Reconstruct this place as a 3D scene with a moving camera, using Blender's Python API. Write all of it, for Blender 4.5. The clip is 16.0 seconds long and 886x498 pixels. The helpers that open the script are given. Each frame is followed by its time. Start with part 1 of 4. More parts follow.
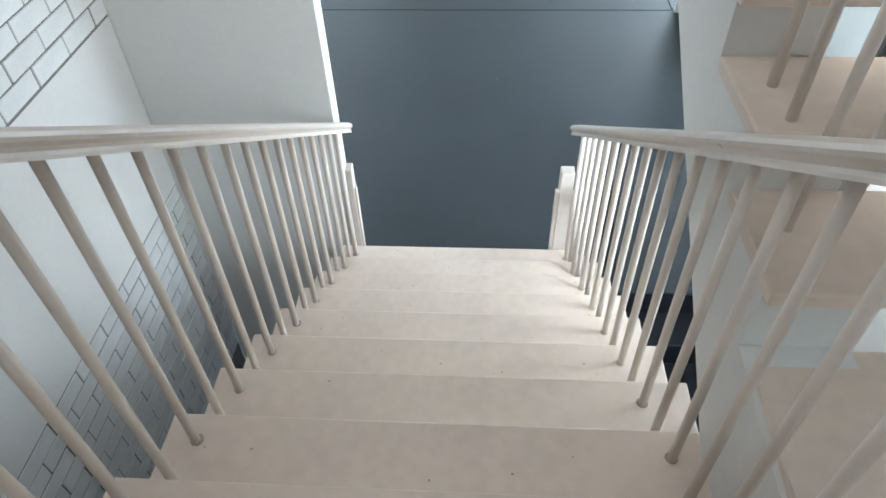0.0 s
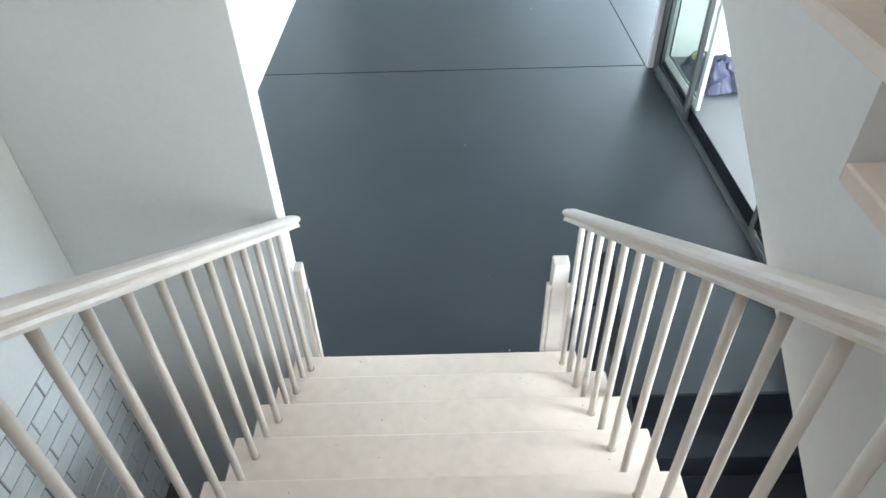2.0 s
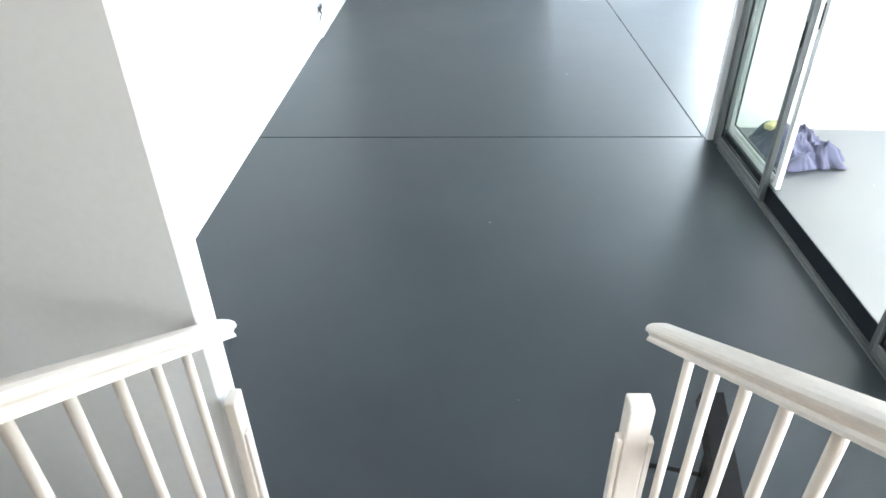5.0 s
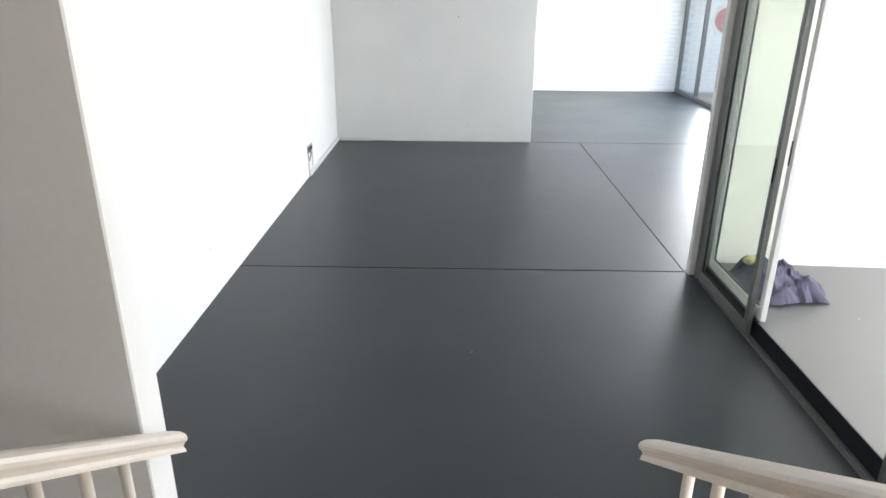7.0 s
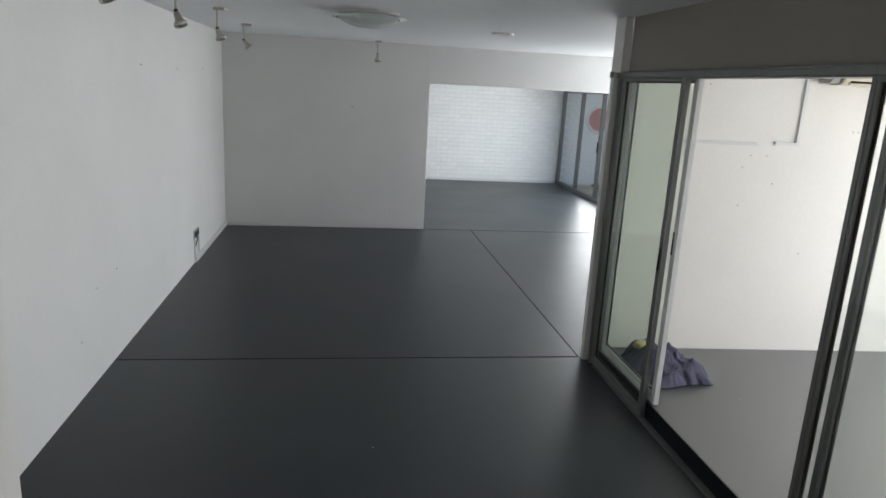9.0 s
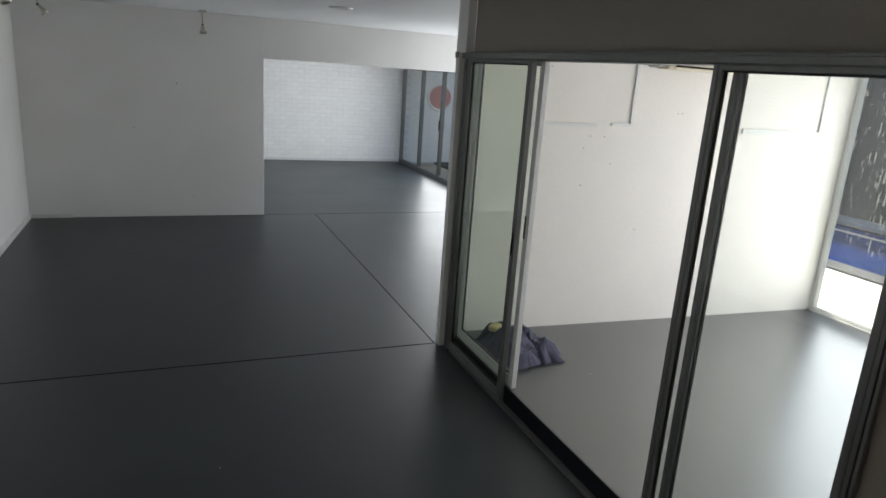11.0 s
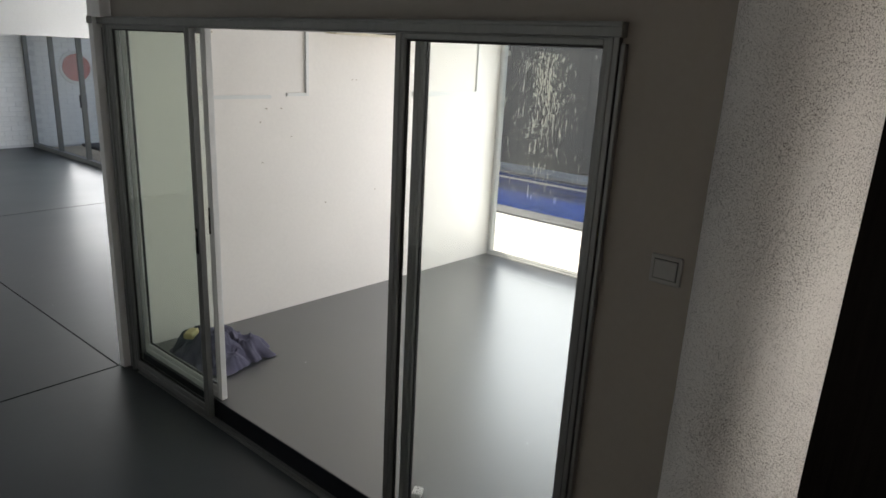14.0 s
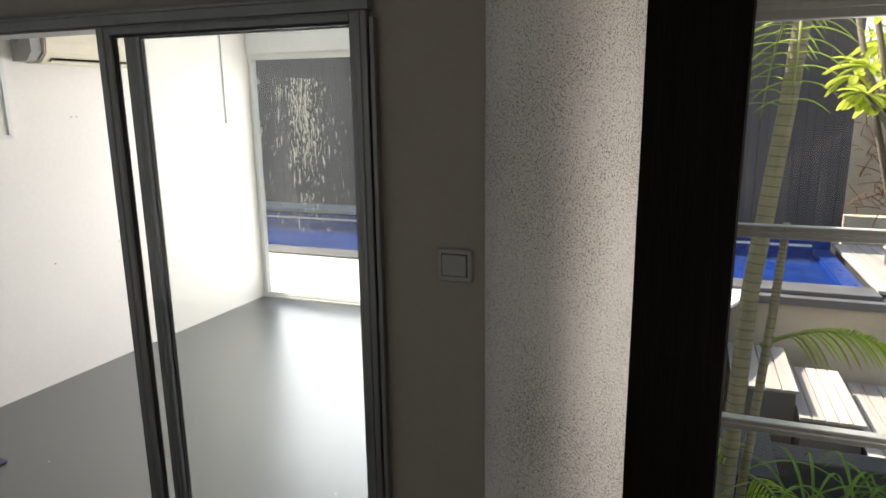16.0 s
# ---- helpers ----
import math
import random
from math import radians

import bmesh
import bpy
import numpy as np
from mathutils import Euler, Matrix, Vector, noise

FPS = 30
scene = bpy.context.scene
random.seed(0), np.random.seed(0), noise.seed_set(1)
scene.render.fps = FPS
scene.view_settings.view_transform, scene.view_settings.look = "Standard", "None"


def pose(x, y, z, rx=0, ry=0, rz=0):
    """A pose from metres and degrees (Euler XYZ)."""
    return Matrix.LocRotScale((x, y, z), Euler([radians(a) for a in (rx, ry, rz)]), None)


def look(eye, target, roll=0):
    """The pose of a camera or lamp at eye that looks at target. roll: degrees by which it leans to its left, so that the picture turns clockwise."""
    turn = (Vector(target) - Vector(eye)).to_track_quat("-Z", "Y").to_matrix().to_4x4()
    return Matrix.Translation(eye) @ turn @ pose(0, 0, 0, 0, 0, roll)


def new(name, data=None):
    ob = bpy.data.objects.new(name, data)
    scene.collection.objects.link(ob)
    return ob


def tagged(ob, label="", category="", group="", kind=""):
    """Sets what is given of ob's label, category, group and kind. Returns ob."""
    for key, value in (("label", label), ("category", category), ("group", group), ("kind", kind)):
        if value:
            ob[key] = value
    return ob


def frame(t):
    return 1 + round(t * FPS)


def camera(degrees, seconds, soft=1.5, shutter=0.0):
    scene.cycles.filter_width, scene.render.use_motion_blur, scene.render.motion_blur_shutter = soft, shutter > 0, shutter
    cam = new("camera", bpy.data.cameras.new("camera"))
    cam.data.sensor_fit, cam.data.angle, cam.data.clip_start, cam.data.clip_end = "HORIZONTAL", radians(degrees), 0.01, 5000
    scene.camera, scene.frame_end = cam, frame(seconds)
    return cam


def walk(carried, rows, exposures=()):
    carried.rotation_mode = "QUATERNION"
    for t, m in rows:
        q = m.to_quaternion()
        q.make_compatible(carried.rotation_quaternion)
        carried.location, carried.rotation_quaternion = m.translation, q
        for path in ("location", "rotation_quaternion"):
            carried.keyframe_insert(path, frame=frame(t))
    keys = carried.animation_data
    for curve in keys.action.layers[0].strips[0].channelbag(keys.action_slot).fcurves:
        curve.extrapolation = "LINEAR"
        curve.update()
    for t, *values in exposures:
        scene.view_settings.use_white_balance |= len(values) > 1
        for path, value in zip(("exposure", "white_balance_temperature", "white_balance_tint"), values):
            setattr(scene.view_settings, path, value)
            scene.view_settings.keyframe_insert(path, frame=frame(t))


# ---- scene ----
cam = camera(67.5, 16.0, soft=1.6)

PATH = [
    (0, (0.172, 0.155, 2.864), (0.059, 1.566, 1.451), -2.0),
    (0.5, (0.207, 0.195, 2.778), (0.084, 1.621, 1.382), -2.6),
    (1, (0.088, 0.343, 2.746), (0.03, 1.771, 1.347), -2.5),
    (1.5, (0.099, 0.549, 2.674), (0.012, 2.02, 1.322), -2.4),
    (2, (0.121, 0.742, 2.649), (0.109, 2.257, 1.343), -1.7),
    (2.5, (0.123, 0.938, 2.647), (0.16, 2.449, 1.336), -1.3),
    (3, (0.141, 1.074, 2.579), (0.212, 2.604, 1.293), -0.8),
    (3.5, (0.187, 1.238, 2.524), (0.153, 2.802, 1.278), -2.0),
    (4, (0.168, 1.382, 2.4), (0.09, 2.981, 1.201), -2.4),
    (6.3, (0.111, 1.627, 1.931), (0.065, 3.371, 0.953), 0.6),
    (6.5, (0.129, 1.602, 1.932), (0.071, 3.366, 0.991), 0.2),
    (7, (0.147, 1.588, 1.983), (0.122, 3.45, 1.254), 0.5),
    (7.5, (0.149, 1.584, 2.001), (0.209, 3.498, 1.425), 1.1),
    (8, (0.113, 1.616, 2.01), (0.273, 3.547, 1.515), 1.3),
    (10.3, (0.068, 1.756, 1.939), (0.54, 3.642, 1.471), 4.2),
    (10.5, (0.079, 1.804, 1.95), (0.594, 3.673, 1.46), 3.9),
    (11, (0.094, 1.893, 2.006), (0.847, 3.673, 1.491), 4.1),
    (11.5, (0.121, 1.954, 2.019), (1.041, 3.629, 1.428), 3.6),
    (12, (0.119, 1.995, 2.0), (1.107, 3.618, 1.376), 3.3),
    (12.5, (0.121, 2.043, 2.016), (1.188, 3.634, 1.443), 2.6),
    (13, (0.143, 2.11, 2.047), (1.294, 3.657, 1.515), 1.4),
    (13.5, (0.163, 2.158, 2.037), (1.483, 3.556, 1.487), 3.1),
    (14, (0.228, 2.188, 2.037), (1.711, 3.407, 1.475), 3.0),
    (14.5, (0.299, 2.214, 2.004), (1.882, 3.309, 1.463), 2.1),
    (15, (0.346, 2.282, 1.971), (1.988, 3.3, 1.454), 0.0),
    (15.5, (0.423, 2.293, 1.945), (2.176, 3.143, 1.494), -1.6),
    (16, (0.474, 2.3, 1.893), (2.305, 2.976, 1.457), -0.7),
]

EXPOSURES = [(0, 3.3, 5650, 4), (1.5, 3.3, 5650, 3), (3.5, 3.65, 5750, 4), (4.2, 3.65, 5850, 5), (6.5, 3.15, 6300, 9), (7.0, 2.7, 6500, 11), (7.5, 2.0, 6600, 10),
             (8.2, 1.5, 6550, 10), (10.5, 1.0, 6600, 10), (12.5, 0.8, 6700, 11), (14.5, 0.92, 6850, 12), (16, 1.2, 6900, 12)]
walk(cam, [(t, look(eye, target, roll)) for t, eye, target, roll in PATH], EXPOSURES)

# ---- light ----
world = bpy.data.worlds.new("sky")
scene.world = world
world.use_nodes = True
sky = world.node_tree.nodes.new("ShaderNodeTexSky")
sky.sky_type, sky.sun_disc = "NISHITA", False
sky.sun_elevation, sky.sun_rotation = radians(48), radians(21)
sky.dust_density = 2.0
world.node_tree.links.new(sky.outputs[0], world.node_tree.nodes["Background"].inputs[0])
world.node_tree.nodes["Background"].inputs[1].default_value = 0.15

sun_data = bpy.data.lights.new("sun", "SUN")
sun_data.energy, sun_data.angle, sun_data.color = 5.0, radians(0.6), (1, 0.95, 0.87)
sun = new("sun", sun_data)
sun.matrix_world = look((5 + 0.36 * 8, 5 + 0.933 * 8, 8.9), (5, 5, 0))


def window_light(name, centre, towards, width, height, watts, colour=(0.93, 0.97, 1.0)):
    """Sky light in a window's opening; also used for the added stairwell fill."""
    data = bpy.data.lights.new(name, "AREA")
    data.shape, data.size, data.size_y, data.energy, data.color = "RECTANGLE", width, height, watts, colour
    lamp = new(name, data)
    lamp.matrix_world = look(centre, towards)
    return lamp


# Overhead fill added to light the treads evenly; no such skylight is known.
window_light("skylight_light", (-0.3, 0.6, 5.22), (-0.3, 0.6, 0.0), 1.7, 3.1, 3.05, (1.0, 0.915, 0.845))
window_light("back_window_light", (4.8, 11.8, 1.1), (3.8, 11.8, 1.1), 5.0, 1.9, 92)
window_light("side_window_light", (5.50, 4.32, 1.2), (4.5, 4.32, 1.2), 2.95, 1.9, 37)
window_light("stair_window_light", (2.02, 1.70, 1.45), (1.49, 2.55, 1.40), 0.85, 1.1, 5.8, (1.0, 0.96, 0.9))

# ---- materials ----


def material(name):
    m = bpy.data.materials.new(name)
    m.use_nodes = True
    nt = m.node_tree
    return m, nt.nodes, nt.links, nt.nodes["Principled BSDF"]


def ramp(nodes, stops):
    r = nodes.new("ShaderNodeValToRGB")
    while len(r.color_ramp.elements) < len(stops):
        r.color_ramp.elements.new(0.5)
    for e, (p, c) in zip(r.color_ramp.elements, stops):
        e.position, e.color = p, (*c, 1)
    return r


def surface(name, colour, rough=0.5, metal=0.0, vary=0.06, scale=2.0, grain=60.0, bump=0.05, depth=0.002, stretch=(1, 1, 1),
            rough_vary=0.1, random_vary=0.0, specular=0.5, coat=0.0):
    """A painted or natural surface: colour varied at two scales, roughness varied, fine relief."""
    m, nodes, links, p = material(name)
    tc = nodes.new("ShaderNodeTexCoord")
    mp = nodes.new("ShaderNodeMapping")
    mp.inputs["Scale"].default_value = stretch
    links.new(tc.outputs["Object"], mp.inputs["Vector"])
    big, fine = nodes.new("ShaderNodeTexNoise"), nodes.new("ShaderNodeTexNoise")
    for n, sc, d in ((big, scale, 4), (fine, grain, 5)):
        n.inputs["Scale"].default_value, n.inputs["Detail"].default_value = sc, d
        links.new(mp.outputs[0], n.inputs["Vector"])
    dark = tuple(c * (1 - vary * 2.2) for c in colour)
    light = tuple(min(1, c * (1 + vary)) for c in colour)
    r = ramp(nodes, [(0.3, dark), (0.62, light)])
    mix = nodes.new("ShaderNodeMath")
    mix.operation = "MULTIPLY_ADD"
    mix.inputs[1].default_value = 0.35
    links.new(fine.outputs[0], mix.inputs[0])
    scaled = nodes.new("ShaderNodeMath")
    scaled.operation = "MULTIPLY"
    scaled.inputs[1].default_value = 0.65
    links.new(big.outputs[0], scaled.inputs[0])
    links.new(scaled.outputs[0], mix.inputs[2])
    links.new(mix.outputs[0], r.inputs[0])
    out = r.outputs[0]
    if random_vary:
        info = nodes.new("ShaderNodeObjectInfo")
        span = nodes.new("ShaderNodeMapRange")
        span.inputs["To Min"].default_value, span.inputs["To Max"].default_value = 1 - random_vary, 1 + random_vary
        links.new(info.outputs["Random"], span.inputs["Value"])
        hsv = nodes.new("ShaderNodeHueSaturation")
        links.new(span.outputs[0], hsv.inputs["Value"])
        links.new(out, hsv.inputs["Color"])
        out = hsv.outputs[0]
    links.new(out, p.inputs["Base Color"])
    rr = nodes.new("ShaderNodeMapRange")
    rr.inputs["To Min"].default_value, rr.inputs["To Max"].default_value = max(0.03, rough - rough_vary), min(1, rough + rough_vary)
    links.new(big.outputs[0], rr.inputs["Value"])
    links.new(rr.outputs[0], p.inputs["Roughness"])
    p.inputs["Metallic"].default_value = metal
    p.inputs["Specular IOR Level"].default_value = specular
    p.inputs["Coat Weight"].default_value = coat
    if bump:
        b = nodes.new("ShaderNodeBump")
        b.inputs["Strength"].default_value, b.inputs["Distance"].default_value = bump, depth
        links.new(fine.outputs[0], b.inputs["Height"])
        links.new(b.outputs[0], p.inputs["Normal"])
    return m


def glass(name, tint=(0.93, 0.965, 0.95), gloss=1.0):
    m, nodes, links, p = material(name)
    nodes.remove(p)
    clear, shine, mix, fres = (nodes.new("ShaderNodeBsdfTransparent"), nodes.new("ShaderNodeBsdfGlossy"), nodes.new("ShaderNodeMixShader"),
                               nodes.new("ShaderNodeLayerWeight"))
    clear.inputs[0].default_value = (*tint, 1)
    shine.inputs["Roughness"].default_value = 0.01
    shine.inputs[0].default_value = (gloss, gloss, gloss, 1)
    fres.inputs["Blend"].default_value = 0.5
    power, lift = nodes.new("ShaderNodeMath"), nodes.new("ShaderNodeMath")
    power.operation, lift.operation = "POWER", "MULTIPLY_ADD"
    power.inputs[1].default_value = 5
    lift.inputs[1].default_value, lift.inputs[2].default_value = 0.7, 0.03
    links.new(fres.outputs["Facing"], power.inputs[0])
    links.new(power.outputs[0], lift.inputs[0])
    links.new(lift.outputs[0], mix.inputs[0])
    links.new(clear.outputs[0], mix.inputs[1])
    links.new(shine.outputs[0], mix.inputs[2])
    links.new(mix.outputs[0], nodes["Material Output"].inputs[0])
    return m


def floor_paint(name, rough_low, rough_high, shine, tone):
    """Grey floor paint: cloudy wear, a few pale chips."""
    m, nodes, links, p = material(name)
    p.inputs["Specular IOR Level"].default_value = shine
    tc = nodes.new("ShaderNodeTexCoord")
    big, fine, chip = nodes.new("ShaderNodeTexNoise"), nodes.new("ShaderNodeTexNoise"), nodes.new("ShaderNodeTexVoronoi")
    big.inputs["Scale"].default_value, big.inputs["Detail"].default_value = 0.9, 6
    fine.inputs["Scale"].default_value, fine.inputs["Detail"].default_value = 38, 6
    chip.inputs["Scale"].default_value = 3.1
    for n in (big, fine, chip):
        links.new(tc.outputs["Object"], n.inputs["Vector"])
    base = ramp(nodes, [(0.3, tuple(c * tone for c in (0.020, 0.024, 0.0275))), (0.7, tuple(c * tone for c in (0.030, 0.036, 0.0405)))])
    links.new(big.outputs[0], base.inputs[0])
    spot = ramp(nodes, [(0.012, (1, 1, 1)), (0.018, (0, 0, 0))])
    links.new(chip.outputs["Distance"], spot.inputs[0])
    mix = nodes.new("ShaderNodeMix")
    mix.data_type = "RGBA"
    links.new(spot.outputs[0], mix.inputs["Factor"])
    links.new(base.outputs[0], mix.inputs["A"])
    mix.inputs["B"].default_value = (0.45, 0.46, 0.46, 1)
    links.new(mix.outputs["Result"], p.inputs["Base Color"])
    rr = nodes.new("ShaderNodeMapRange")
    rr.inputs["To Min"].default_value, rr.inputs["To Max"].default_value = rough_low, rough_high
    links.new(big.outputs[0], rr.inputs["Value"])
    links.new(rr.outputs[0], p.inputs["Roughness"])
    b = nodes.new("ShaderNodeBump")
    b.inputs["Strength"].default_value, b.inputs["Distance"].default_value = 0.12, 0.0015
    links.new(fine.outputs[0], b.inputs["Height"])
    b2 = nodes.new("ShaderNodeBump")
    b2.inputs["Strength"].default_value, b2.inputs["Distance"].default_value = 0.12, 0.008
    wave = nodes.new("ShaderNodeTexNoise")
    wave.inputs["Scale"].default_value, wave.inputs["Detail"].default_value = 4.5, 2
    links.new(tc.outputs["Object"], wave.inputs["Vector"])
    links.new(wave.outputs[0], b2.inputs["Height"])
    links.new(b.outputs[0], b2.inputs["Normal"])
    links.new(b2.outputs[0], p.inputs["Normal"])
    return m


def stucco_finish():
    """Rough white worm-finish render: plateaus with pitted grey hollows."""
    m, nodes, links, p = material("white_stucco")
    tc = nodes.new("ShaderNodeTexCoord")
    mp = nodes.new("ShaderNodeMapping")
    mp.inputs["Scale"].default_value = (1, 1, 0.6)
    links.new(tc.outputs["Object"], mp.inputs["Vector"])
    pits, grime = nodes.new("ShaderNodeTexNoise"), nodes.new("ShaderNodeTexNoise")
    pits.inputs["Scale"].default_value, pits.inputs["Detail"].default_value = 520, 3
    grime.inputs["Scale"].default_value, grime.inputs["Detail"].default_value = 3.2, 5
    for n in (pits, grime):
        links.new(mp.outputs[0], n.inputs["Vector"])
    shift = nodes.new("ShaderNodeMath")
    shift.operation = "MULTIPLY_ADD"
    shift.inputs[1].default_value = -0.30
    links.new(grime.outputs[0], shift.inputs[0])
    links.new(pits.outputs[0], shift.inputs[2])
    r = ramp(nodes, [(0.20, (0.12, 0.11, 0.10)), (0.305, (0.82, 0.80, 0.775)), (0.55, (0.88, 0.865, 0.84))])
    links.new(shift.outputs[0], r.inputs[0])
    links.new(r.outputs[0], p.inputs["Base Color"])
    p.inputs["Roughness"].default_value = 0.9
    h = ramp(nodes, [(0.3, (0, 0, 0)), (0.5, (1, 1, 1))])
    links.new(pits.outputs[0], h.inputs[0])
    b = nodes.new("ShaderNodeBump")
    b.inputs["Strength"].default_value, b.inputs["Distance"].default_value = 0.7, 0.004
    links.new(h.outputs[0], b.inputs["Height"])
    links.new(b.outputs[0], p.inputs["Normal"])
    return m


def leaf_finish(name, colour):
    m, nodes, links, p = material(name)
    nodes.remove(p)
    info = nodes.new("ShaderNodeNewGeometry")
    r = ramp(nodes, [(0.0, tuple(c * 0.6 for c in colour)), (1.0, tuple(c * 1.4 for c in colour))])
    links.new(info.outputs["Random Per Island"], r.inputs[0])
    d, t, mix = nodes.new("ShaderNodeBsdfDiffuse"), nodes.new("ShaderNodeBsdfTranslucent"), nodes.new("ShaderNodeMixShader")
    links.new(r.outputs[0], d.inputs[0])
    links.new(r.outputs[0], t.inputs[0])
    mix.inputs[0].default_value = 0.5
    links.new(d.outputs[0], mix.inputs[1])
    links.new(t.outputs[0], mix.inputs[2])
    links.new(mix.outputs[0], nodes["Material Output"].inputs[0])
    return m


WHITE = surface("white_wall_paint", (0.78, 0.775, 0.76), 0.6, vary=0.025, scale=1.2, grain=45, bump=0.035, depth=0.0015)
WARM_WHITE = surface("warm_white_wall_paint", (0.80, 0.76, 0.715), 0.6, vary=0.025, scale=1.1, grain=45, bump=0.035, depth=0.0015)
CEILING = surface("white_ceiling_paint", (0.76, 0.78, 0.79), 0.7, vary=0.02, scale=0.8, bump=0.05)
TAUPE = surface("taupe_wall_paint", (0.29, 0.265, 0.235), 0.6, vary=0.03, scale=1.5, grain=50, bump=0.1)
STAIR = surface("cream_gloss_stair_paint", (0.78, 0.67, 0.575), 0.35, vary=0.06, scale=3.0, grain=25, bump=0.06, depth=0.002)
RAIL = surface("cream_gloss_rail_paint", (0.75, 0.68, 0.61), 0.32, vary=0.03, scale=6, grain=40, bump=0.06, depth=0.001)
GRIME_AND_GAP = surface("grimy_paint_and_gap_shade", (0.42, 0.36, 0.29), 0.7, vary=0.2, scale=30, grain=90)
FLOOR = floor_paint("grey_satin_floor_paint", 0.30, 0.46, 0.36, 1.05)
FLOOR_GLOSS = floor_paint("grey_gloss_floor_paint", 0.36, 0.48, 0.3, 0.6)
FLOOR_GLOSS.node_tree.nodes["Principled BSDF"].inputs["Coat Weight"].default_value = 1.0
FLOOR_GLOSS.node_tree.nodes["Principled BSDF"].inputs["Coat Roughness"].default_value = 0.34
FLOOR_GLOSS.node_tree.nodes["Principled BSDF"].inputs["Coat IOR"].default_value = 2.15
JOINT = surface("dark_joint", (0.008, 0.0085, 0.009), 0.9, specular=0.1)
BLACK = surface("black_step_paint", (0.010, 0.012, 0.017), 0.38, specular=0.25, vary=0.15, scale=5, grain=40, bump=0.1)
STEEL = surface("black_steel", (0.007, 0.007, 0.0075), 0.5, specular=0.2, vary=0.25, scale=12, grain=70, bump=0.15)
ALU = surface("grey_aluminium", (0.21, 0.215, 0.21), 0.42, metal=0.55, vary=0.08, scale=5, grain=50, bump=0.05, stretch=(1, 1, 0.25))
ALU_WHITE = surface("white_aluminium", (0.72, 0.72, 0.70), 0.4, vary=0.04, scale=6)
RUBBER = surface("black_gasket", (0.012, 0.012, 0.012), 0.6)
GLASS = glass("clear_glass", (0.985, 0.994, 0.985))
GLASS_GREEN = glass("green_tinted_glass", (0.935, 0.962, 0.935))
STUCCO = stucco_finish()
TIMBER = surface("black_stained_timber", (0.0055, 0.0045, 0.004), 0.8, specular=0.06, vary=0.3, scale=6, grain=30, bump=0.4, depth=0.003, stretch=(8, 8, 0.35))
BRICK = surface("white_painted_brick", (0.77, 0.78, 0.78), 0.55, vary=0.03, scale=14, grain=60, bump=0.25, depth=0.002, random_vary=0.03)
MORTAR_GREY = surface("grey_mortar", (0.22, 0.215, 0.205), 0.9, vary=0.12, scale=20, grain=90, bump=0.3)
MORTAR_WHITE = surface("white_painted_mortar", (0.66, 0.67, 0.68), 0.8, vary=0.06, scale=20, grain=90, bump=0.3)
RED = surface("faded_red_paint", (0.42, 0.10, 0.085), 0.6, vary=0.06, scale=4)
PLASTIC = surface("white_plastic", (0.70, 0.70, 0.68), 0.35, vary=0.02, scale=10)
GREY_PLASTIC = surface("grey_plastic", (0.30, 0.30, 0.29), 0.3, vary=0.03, scale=10)
CREAM_PLASTIC = surface("yellowed_plastic", (0.68, 0.62, 0.48), 0.4, vary=0.03, scale=8)
NICKEL = surface("brushed_nickel", (0.52, 0.49, 0.43), 0.35, metal=0.9, vary=0.05, scale=10)
OPAL = surface("frosted_glass", (0.62, 0.68, 0.66), 0.25, vary=0.02, scale=10, bump=0)
CLOTH = surface("purple_cotton", (0.088, 0.084, 0.128), 0.9, vary=0.14, scale=9, grain=300, bump=0.3, depth=0.001)
CLOTH_DARK = surface("dark_blue_grey_cotton", (0.06, 0.07, 0.10), 0.9, vary=0.14, scale=9, grain=300, bump=0.3, depth=0.001)
SPONGE = surface("yellow_sponge", (0.62, 0.52, 0.26), 0.9, vary=0.1, scale=30, grain=200, bump=0.5)
DECK = surface("bleached_decking", (0.80, 0.78, 0.74), 0.75, vary=0.14, scale=3, grain=25, bump=0.3, depth=0.003, stretch=(0.4, 6, 6), random_vary=0.10)
STEP_WOOD = surface("grey_step_timber", (0.36, 0.33, 0.30), 0.75, vary=0.14, scale=3, grain=25, bump=0.3, depth=0.003, stretch=(0.4, 6, 6), random_vary=0.14)
# Darker than STEP_WOOD; for step bodies and the bench front.
DECK_DARK = surface("dark_decking", (0.10, 0.095, 0.09), 0.6, vary=0.15, scale=3, grain=25, bump=0.3, depth=0.003, stretch=(0.4, 6, 6), random_vary=0.12)
FENCE = surface("charcoal_fence_boards", (0.062, 0.054, 0.051), 0.7, vary=0.2, scale=3, grain=30, bump=0.3, depth=0.003, stretch=(5, 5, 0.3), random_vary=0.14)
SAND_RENDER = surface("sandy_render", (0.45, 0.385, 0.30), 0.9, vary=0.14, scale=2, grain=60, bump=0.3)
BLOCK = surface("dark_grey_concrete", (0.04, 0.04, 0.04), 0.8, vary=0.2, scale=4, grain=60, bump=0.3)
COPING = surface("charcoal_coping", (0.10, 0.10, 0.105), 0.5, vary=0.15, scale=4)
# Lighter copy of the coping: sunlight on the far ledge, put into the colour.
SUNLIT_COPING = surface("sunlit_coping", (0.30, 0.32, 0.34), 0.6, vary=0.12, scale=4)
POOL = surface("deep_blue_pool_tile", (0.010, 0.04, 0.20), 0.3, vary=0.2, scale=14, bump=0.0)
WATER = surface("pool_water", (0.006, 0.03, 0.17), 0.05, vary=0.2, scale=2.5, grain=7, bump=0.35, depth=0.02, rough_vary=0.02)
SOIL = surface("garden_soil", (0.06, 0.045, 0.032), 0.95, vary=0.25, scale=4, grain=60, bump=0.6, depth=0.01)
